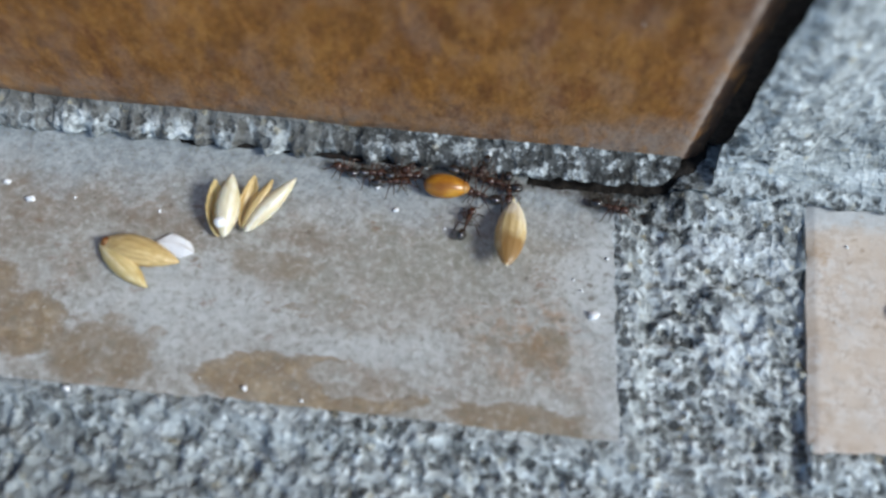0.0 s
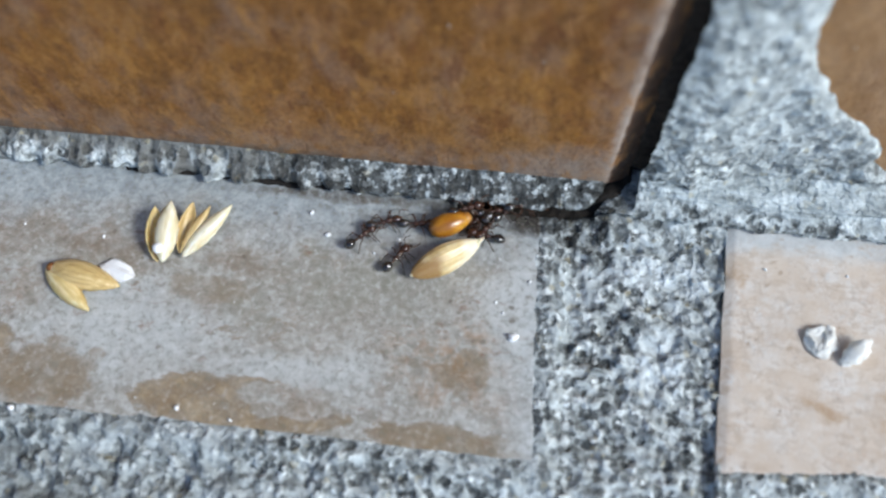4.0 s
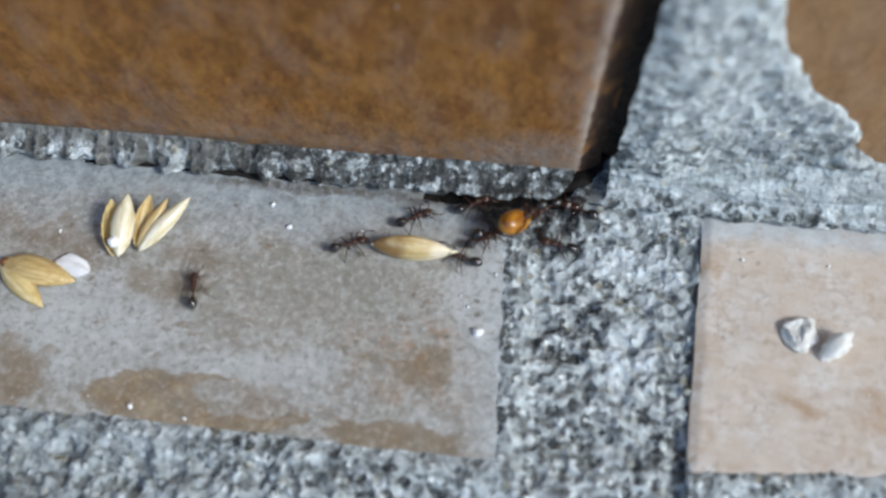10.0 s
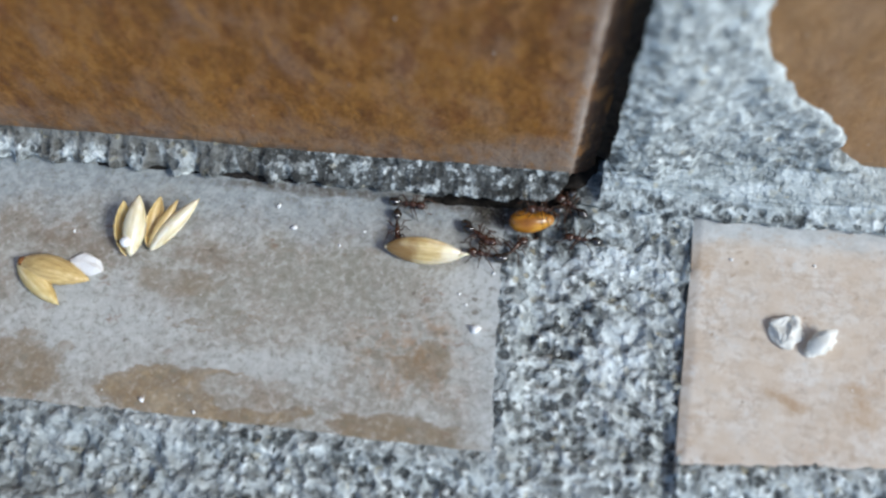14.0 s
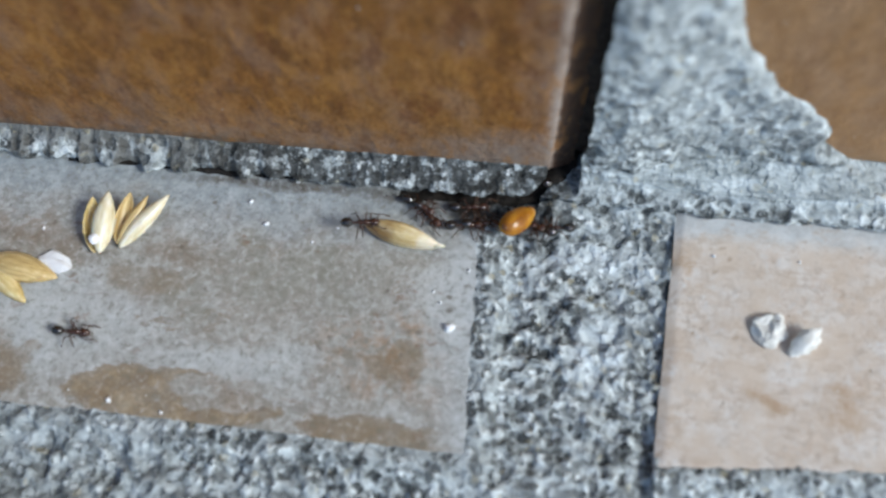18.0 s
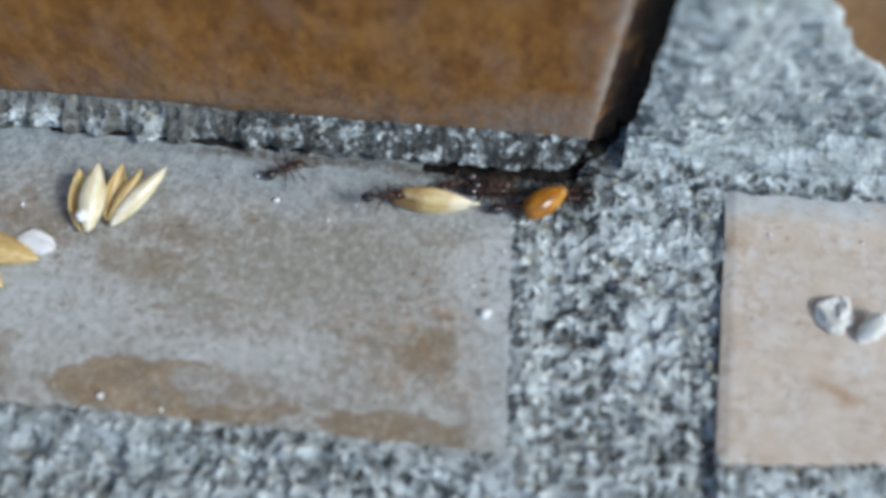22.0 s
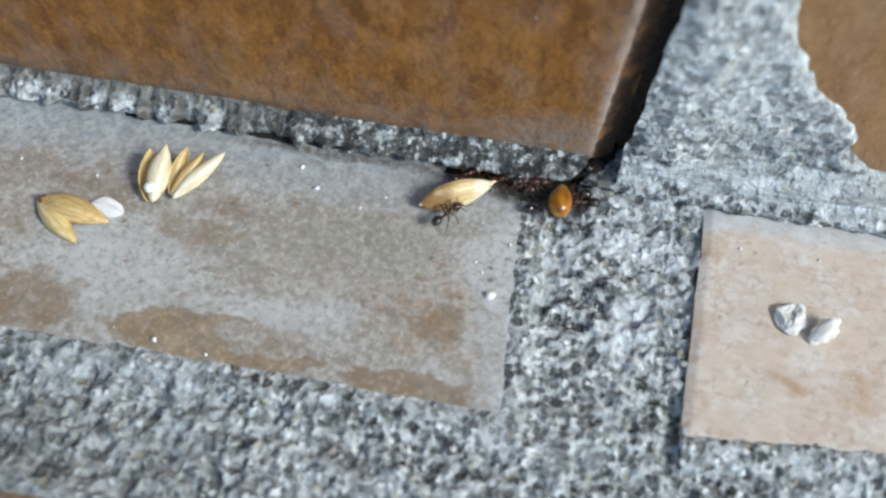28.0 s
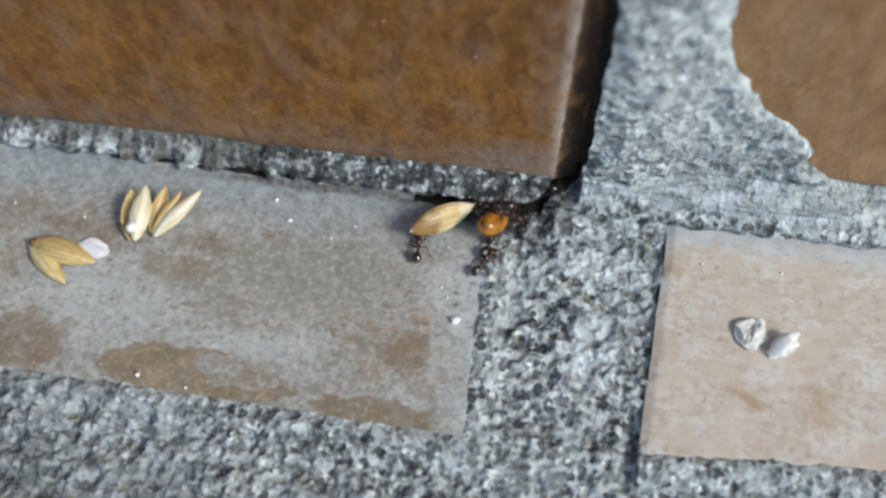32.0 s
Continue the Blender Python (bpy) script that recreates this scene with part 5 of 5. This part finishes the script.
ANT_V3 = [
    (0, pose(-0.07750, 0.00009, 0.00000, 0, -0, 0)), (16, pose(-0.07333, -0.00390, -0.00000, 0, -0, 0)), (17.5, pose(-0.03168, -0.00780, 0.00000, 0, -0, 26)),
    (18, pose(-0.02600, -0.00885, 0.00000, 0, -0, 1)), (18.5, pose(-0.02655, -0.00851, 0.00000, 0, -0, 40)), (19, pose(-0.02659, -0.00917, 0.00000, 0, -0, 58)),
    (19.5, pose(-0.02506, -0.00874, 0.00000, 0, -0, 52)), (20, pose(-0.01170, -0.00215, 0.00000, 0, -0, 64)), (20.5, pose(-0.01396, 0.00522, 0.00000, 0, 0, 111)),
    (21, pose(-0.02194, 0.00571, 0.00000, 0, -0, 170)), (21.5, pose(-0.01722, 0.00427, 0.00000, 0, -0, 112)), (21.75, pose(-0.01434, 0.00476, 0.00000, 0, -0, 70)),
    (22, pose(-0.01145, 0.00527, 0.00000, 0, -0, 29)), (22.5, pose(-0.00771, 0.00544, -0.00000, 0, -0, 0)), (23, pose(-0.00589, 0.00482, 0.00000, -0, -0, -6)),
    (24, pose(-0.00249, 0.00558, -0.00000, 0, -0, 6)), (27, pose(-0.00044, 0.00641, 0.00000, 0, -0, 11)), (28, pose(0.00130, 0.00639, 0.00000, 0, -0, 34)),
    (29, pose(0.00326, 0.00763, 0.00000, 0, -0, 44)), (30, pose(0.00355, 0.00702, 0.00000, 0, -0, 8)), (31, pose(0.00402, 0.00699, 0.00000, 0, -0, 8)),
    (32, pose(0.00561, 0.00736, 0.00000, 0, -0, 7)),
]
ANT_R1 = [
    (0, pose(0.00625, 0.00482, 0.00000, -0, -0, -11)), (0.5, pose(0.01200, 0.00600, 0.00010, -0, -0, -23)), (0.7, pose(0.01570, 0.00520, 0.00000, -0, -0, -42)), (1, pose(0.01380, 0.00200, 0.00000, -0, -0, -95)),
    (1.3, pose(0.01440, 0.00140, 0.00000, 0, -0, -60)), (1.5, pose(0.01630, 0.00235, 0.00000, 0, -0, -14)), (1.7, pose(0.01870, 0.00330, 0.00000, 0, -0, 14)), (2, pose(0.02290, 0.00460, 0.00010, 0, -0, 18)), (2.3, pose(0.02550, 0.00570, 0.00010, 0, -0, 14)),
    (2.5, pose(0.02640, 0.00500, 0.00010, 0, -0, 2)), (3.5, pose(0.03418, 0.00516, 0.00000, 0, -0, 86)), (4.5, pose(0.04291, 0.00507, 0.00000, 0, -0, 140)),
    (5.5, pose(0.03980, 0.00505, 0.00000, 0, -0, 178)), (6, pose(0.02963, 0.00610, 0.00075, 0, -0, 187)), (6.5, pose(0.02675, 0.00610, 0.00060, 0, 0, 189)),
    (7, pose(0.01912, 0.00598, -0.00030, 0, 0, 189)), (7.5, pose(0.01529, 0.00571, -0.00030, 0, -0, 198)), (8, pose(0.01189, 0.00542, -0.00030, 0, -0, 192)),
    (9, pose(0.01268, 0.00625, -0.00030, 0, -0, 175)), (13, pose(0.01236, 0.00704, 0.00000, 0, -0, 141)), (15, pose(0.01213, 0.00716, 0.00000, 0, -0, 152)),
    (18, pose(0.01075, 0.00916, 0.00000, 0, -0, 160)), (32, pose(0.01098, 0.00948, 0.00000, 0, -0, 165)),
]
ANT_B1 = [
    (0, pose(-0.00487, 0.00700, 0.00250, -90, 75, 180)), (1, pose(-0.00414, 0.00700, 0.00319, -90, 80, 180)), (2, pose(-0.00240, 0.00700, -0.00104, -90, 28, 180)),
    (3.5, pose(0.00002, 0.00602, -0.00029, -45, 14, 194)), (5, pose(0.00252, 0.00526, 0.00000, 0, -0, 209)), (6, pose(0.00401, 0.00518, 0.00000, 0, -0, 187)),
    (7, pose(0.00641, 0.00544, 0.00000, 0, -0, 186)), (8, pose(0.00856, 0.00622, 0.00000, 0, -0, 198)), (9, pose(0.00937, 0.00651, -0.00030, 0, -0, 219)),
    (10, pose(0.00972, 0.00646, -0.00030, 0, -0, 219)), (11, pose(0.01059, 0.00678, 0.00000, 0, -0, 229)), (12, pose(0.01157, 0.00744, 0.00000, 0, -0, 239)),
    (13, pose(0.01163, 0.00764, 0.00000, 0, -0, 239)), (14, pose(0.01170, 0.00718, 0.00000, 0, -0, 239)), (15, pose(0.01155, 0.00710, -0.00000, 0, -0, 239)),
    (16.5, pose(0.01151, 0.00585, -0.00015, 0, -0, 202)), (18, pose(0.01150, 0.00464, -0.00030, 0, -0, 164)), (19, pose(0.01104, 0.00558, -0.00030, 0, -0, 174)),
    (20, pose(0.01153, 0.00523, -0.00030, 0, -0, 185)), (21, pose(0.01157, 0.00552, -0.00030, 0, -0, 186)), (22, pose(0.01096, 0.00577, -0.00030, 0, -0, 186)),
    (23, pose(0.01089, 0.00565, -0.00030, 0, -0, 186)), (24, pose(0.01136, 0.00545, -0.00030, 0, -0, 186)), (27, pose(0.01103, 0.00608, -0.00030, 0, -0, 191)),
    (28, pose(0.01096, 0.00625, -0.00030, 0, 0, 190)), (29, pose(0.01003, 0.00713, 0.00000, 0, -0, 253)), (30, pose(0.00964, 0.00595, -0.00030, 0, -0, 233)),
    (31, pose(0.00948, 0.00615, -0.00030, 0, -0, 188)), (32, pose(0.00876, 0.00568, 0.00000, 0, -0, 188)),
]
ANT_B2 = [
    (0, pose(-0.00302, 0.00601, 0.00000, 0, -0, 169)), (0.5, pose(-0.00216, 0.00639, 0.00103, -45, 27, 175)), (1, pose(-0.00132, 0.00700, 0.00172, -90, 53, 180)),
    (1.5, pose(-0.00104, 0.00601, 0.00103, -45, 27, 183)), (2, pose(-0.00074, 0.00520, 0.00000, 0, -0, 186)), (5, pose(0.00346, 0.00384, 0.00000, 0, -0, 164)),
    (6, pose(0.00537, 0.00550, 0.00000, 0, -0, 187)), (7, pose(0.00966, 0.00578, -0.00030, 0, -0, 186)), (8, pose(0.01122, 0.00611, -0.00030, 0, -0, 186)),
    (9, pose(0.01156, 0.00441, -0.00030, 0, -0, 169)), (10, pose(0.01110, 0.00325, -0.00030, 0, -0, 169)), (11, pose(0.01191, 0.00383, -0.00030, 0, -0, 175)),
    (12, pose(0.01279, 0.00386, -0.00030, 0, -0, 175)), (13, pose(0.01312, 0.00390, -0.00030, 0, -0, 180)), (14, pose(0.01350, 0.00404, -0.00030, 0, -0, 175)),
    (15, pose(0.01416, 0.00461, -0.00030, 0, -0, 180)), (18, pose(0.01297, 0.00468, -0.00030, 0, -0, 186)), (19, pose(0.01212, 0.00426, -0.00030, 0, 0, 163)),
    (20, pose(0.01198, 0.00344, -0.00030, 0, -0, 153)), (21, pose(0.01202, 0.00495, -0.00030, 0, -0, 186)), (22, pose(0.01118, 0.00505, -0.00030, 0, -0, 186)),
    (23, pose(0.01145, 0.00501, -0.00030, 0, -0, 186)), (24, pose(0.01175, 0.00486, -0.00030, 0, -0, 186)), (27, pose(0.01144, 0.00528, -0.00030, 0, -0, 191)),
    (28, pose(0.01181, 0.00550, -0.00030, 0, -0, 190)), (29, pose(0.01085, 0.00507, -0.00030, 0, -0, 177)), (30, pose(0.01014, 0.00396, -0.00030, 0, -0, 177)),
    (31, pose(0.00979, 0.00469, -0.00030, 0, -0, 177)), (32, pose(0.00865, 0.00465, 0.00000, 0, -0, 176)),
]
ANT_B3 = [
    (0, pose(-0.00470, 0.00474, 0.00000, 0, -0, 164)), (1, pose(-0.00326, 0.00582, 0.00000, 0, -0, 186)), (2, pose(-0.00298, 0.00534, 0.00000, 0, -0, 186)),
    (5, pose(0.00182, 0.00467, 0.00000, 0, -0, 230)), (5.5, pose(0.00013, 0.00410, 0.00000, 0, 0, 298)), (6, pose(-0.00153, 0.00361, 0.00000, 0, 0, 367)),
    (7, pose(0.00167, 0.00390, 0.00000, 0, -0, 366)), (8, pose(0.00454, 0.00416, 0.00000, 0, -0, 378)), (9, pose(0.00403, 0.00384, 0.00000, 0, -0, 377)),
    (10, pose(0.00492, 0.00307, 0.00000, 0, -0, 388)), (11, pose(0.00631, 0.00333, 0.00000, 0, -0, 388)), (12, pose(0.00721, 0.00245, 0.00000, 0, -0, 399)),
    (13, pose(0.00783, 0.00230, 0.00000, 0, -0, 414)), (14, pose(0.00774, 0.00240, 0.00000, 0, -0, 409)), (15, pose(0.00841, 0.00308, 0.00000, 0, -0, 399)),
    (18, pose(0.00681, 0.00435, 0.00000, 0, -0, 366)), (19, pose(0.00704, 0.00340, 0.00000, 0, -0, 388)), (20, pose(0.00665, 0.00356, 0.00000, 0, -0, 366)),
    (21, pose(0.00697, 0.00342, 0.00000, 0, -0, 377)), (22, pose(0.00650, 0.00375, 0.00000, 0, -0, 377)), (23, pose(0.00665, 0.00355, 0.00000, 0, -0, 377)),
    (24, pose(0.00627, 0.00337, 0.00000, 0, -0, 378)), (27, pose(0.00776, 0.00410, 0.00000, 0, -0, 395)), (28, pose(0.00853, 0.00430, 0.00000, 0, 0, 382)),
    (29, pose(0.00788, 0.00428, 0.00000, 0, -0, 369)), (29.5, pose(0.00820, 0.00339, 0.00000, 0, 0, 412)), (30, pose(0.00852, 0.00244, 0.00000, 0, 0, 456)),
    (31, pose(0.00758, 0.00286, 0.00000, 0, -0, 433)), (32, pose(0.00719, 0.00291, 0.00000, 0, -0, 432)),
]
ANT_B4 = [
    (0, pose(-0.01147, 0.00592, 0.00000, 0, -0, 7)), (1, pose(-0.01080, 0.00554, 0.00000, 0, 0, 6)), (2, pose(-0.00906, 0.00441, 0.00000, 0, -0, 6)),
    (5, pose(-0.00298, 0.00454, 0.00000, 0, -0, 6)), (6, pose(-0.00739, 0.00509, 0.00000, 0, -0, 7)), (7, pose(-0.00143, 0.00443, 0.00000, 0, 0, 6)),
    (8, pose(-0.00216, 0.00341, 0.00000, -0, -0, -5)), (9, pose(0.00130, 0.00426, 0.00000, 0, -0, 6)), (10, pose(0.00551, 0.00375, 0.00000, 0, -0, 17)),
    (11, pose(0.00466, 0.00327, 0.00000, 0, -0, 17)), (12, pose(0.00479, 0.00296, 0.00000, 0, -0, 1)), (13, pose(0.00580, 0.00449, 0.00000, 0, -0, 0)),
    (14, pose(0.00475, 0.00339, 0.00000, -0, -0, -26)), (15, pose(0.00567, 0.00520, 0.00000, 0, -0, 6)), (18, pose(0.00567, 0.00580, 0.00000, 0, -0, 6)),
    (19, pose(0.00550, 0.00596, 0.00000, 0, -0, 6)), (20, pose(0.00629, 0.00537, 0.00000, 0, -0, 5)), (21, pose(0.00547, 0.00541, 0.00000, 0, -0, 6)),
    (22, pose(0.00452, 0.00490, 0.00000, 0, -0, 6)), (23, pose(0.00481, 0.00508, 0.00000, 0, -0, 6)), (24, pose(0.00439, 0.00488, 0.00000, 0, 0, 6)),
    (27, pose(0.00584, 0.00576, 0.00000, 0, -0, 11)), (28, pose(0.00720, 0.00666, 0.00000, 0, -0, 10)), (29, pose(0.00694, 0.00661, 0.00000, 0, -0, 9)),
    (30, pose(0.00700, 0.00561, 0.00000, 0, -0, 8)), (31, pose(0.00686, 0.00595, 0.00000, 0, -0, 8)), (32, pose(0.00700, 0.00592, 0.00000, 0, -0, 7)),
]
ANT_W4 = [
    (0, pose(-0.01250, 0.00520, 0.00000, 0, 0, 10)), (1, pose(-0.01160, 0.00480, 0.00000, 0, 0, -8)), (2, pose(-0.00930, 0.00560, 0.00000, 0, 0, 14)),
    (2.5, pose(-0.00800, 0.00580, 0.00000, 0, 0, 8)), (3.5, pose(-0.00100, 0.00600, 0.00000, 0, 0, 4)), (4.5, pose(0.00500, 0.00700, 0.00000, 0, 0, 30)),
    (6, pose(0.00700, 0.00930, 0.00000, 0, 0, 40)), (32, pose(0.00700, 0.00950, 0.00000, 0, 0, 40)),
]
ANT_W5 = [
    (0, pose(-0.00600, 0.00700, 0.00160, 90, 10, 0)), (1, pose(-0.00560, 0.00700, 0.00220, 90, -20, 0)), (2, pose(-0.00220, 0.00700, 0.00180, 90, 30, 0)),
    (2.5, pose(-0.00150, 0.00700, 0.00140, 90, 20, 0)), (3.5, pose(0.00250, 0.00690, 0.00060, 45, 10, 10)), (4.5, pose(0.00600, 0.00800, 0.00000, 0, 0, 25)),
    (6, pose(0.00600, 0.00950, 0.00000, 0, 0, 40)), (32, pose(0.00620, 0.00950, 0.00000, 0, 0, 40)),
]
ANT_K1 = [
    (0, pose(0.00850, 0.00950, 0.00000, 0, 0, 190)), (8, pose(0.00850, 0.00950, 0.00000, 0, 0, 190)), (9, pose(0.00785, 0.00507, 0.00165, 0, 0, 205)),
    (10, pose(0.00858, 0.00497, 0.00165, 0, 0, 226)), (11, pose(0.00936, 0.00539, 0.00165, 0, 0, 183)), (12, pose(0.00867, 0.00552, 0.00165, 0, 0, 205)),
    (13, pose(0.01011, 0.00532, 0.00165, 0, 0, 226)), (14, pose(0.01005, 0.00559, 0.00165, 0, 0, 183)), (15, pose(0.01021, 0.00541, 0.00165, 0, 0, 205)),
    (17, pose(0.01080, 0.00800, 0.00060, 0, 0, 215)), (18, pose(0.00850, 0.00950, 0.00000, 0, 0, 200)), (29.2, pose(0.00850, 0.00950, 0.00000, 0, 0, 200)),
    (29.7, pose(0.00900, 0.00700, 0.00040, 0, 0, 215)), (30.5, pose(0.00895, 0.00472, 0.00175, 0, 0, 225)), (31, pose(0.00879, 0.00461, 0.00175, 0, 0, 225)),
    (32, pose(0.00772, 0.00498, 0.00175, 0, 0, 225)),
]
ANT_W2 = [
    (0, pose(-0.01616, 0.00603, 0.00000, 0, -0, 169)), (1, pose(-0.01487, 0.00458, 0.00000, 0, -0, 164)), (1.17, pose(-0.01373, 0.00377, 0.00000, 0, -0, 108)),
    (1.33, pose(-0.01258, 0.00297, 0.00000, 0, -0, 51)), (1.5, pose(-0.01143, 0.00217, 0.00000, -0, -0, -5)), (2, pose(-0.01069, 0.00220, 0.00000, 0, -0, 6)),
    (2.5, pose(-0.00903, 0.00275, 0.00000, 0, -0, 6)), (5, pose(-0.00681, 0.00458, 0.00000, 0, -0, 29)), (8, pose(-0.00454, 0.00304, 0.00000, 0, -0, 29)),
    (10, pose(0.00370, 0.00623, 0.00000, 0, -0, 30)), (12, pose(0.00832, 0.00868, 0.00000, 0, -0, 20)), (32, pose(0.00845, 0.00947, 0.00000, 0, -0, 20)),
]
ANT_W3 = [
    (0, pose(-0.01236, 0.00700, 0.00043, 90, -27, 0)), (1, pose(-0.00654, 0.00700, 0.00344, 90, 27, 0)), (2, pose(-0.00417, 0.00700, 0.00026, 90, 42, 0)),
    (2.5, pose(-0.00412, 0.00700, 0.00230, 90, 10, 0)), (3.75, pose(-0.00094, 0.00641, 0.00130, 45, 5, 20)), (5, pose(0.00227, 0.00604, 0.00000, 0, -0, 40)),
    (8, pose(0.00524, 0.00811, 0.00000, 0, -0, 20)), (32, pose(0.00594, 0.00945, 0.00000, 0, -0, 20)),
]


def motions():
    walk(hulled_seed, SEED_A)
    walk(kernel, SEED_B)
    tracks = {"ANT_A1": ANT_A1, "ANT_A2": ANT_A2, "ANT_W1": ANT_W1, "ANT_V1": ANT_V1, "ANT_V2": ANT_V2, "ANT_V3": ANT_V3,
              "ANT_R1": ANT_R1, "ANT_B1": ANT_B1, "ANT_B2": ANT_B2, "ANT_B3": ANT_B3, "ANT_B4": ANT_B4, "ANT_W2": ANT_W2, "ANT_W3": ANT_W3,
              "ANT_W4": ANT_W4, "ANT_W5": ANT_W5, "ANT_K1": ANT_K1}
    for key, rows in tracks.items():
        walk(ANTS[key], rows)
        legs = [c for c in ANTS[key].children if c.name.startswith("leg")]
        for n, leg in enumerate(legs):
            walk(leg, leg_rows(leg, n, rows))


motions()
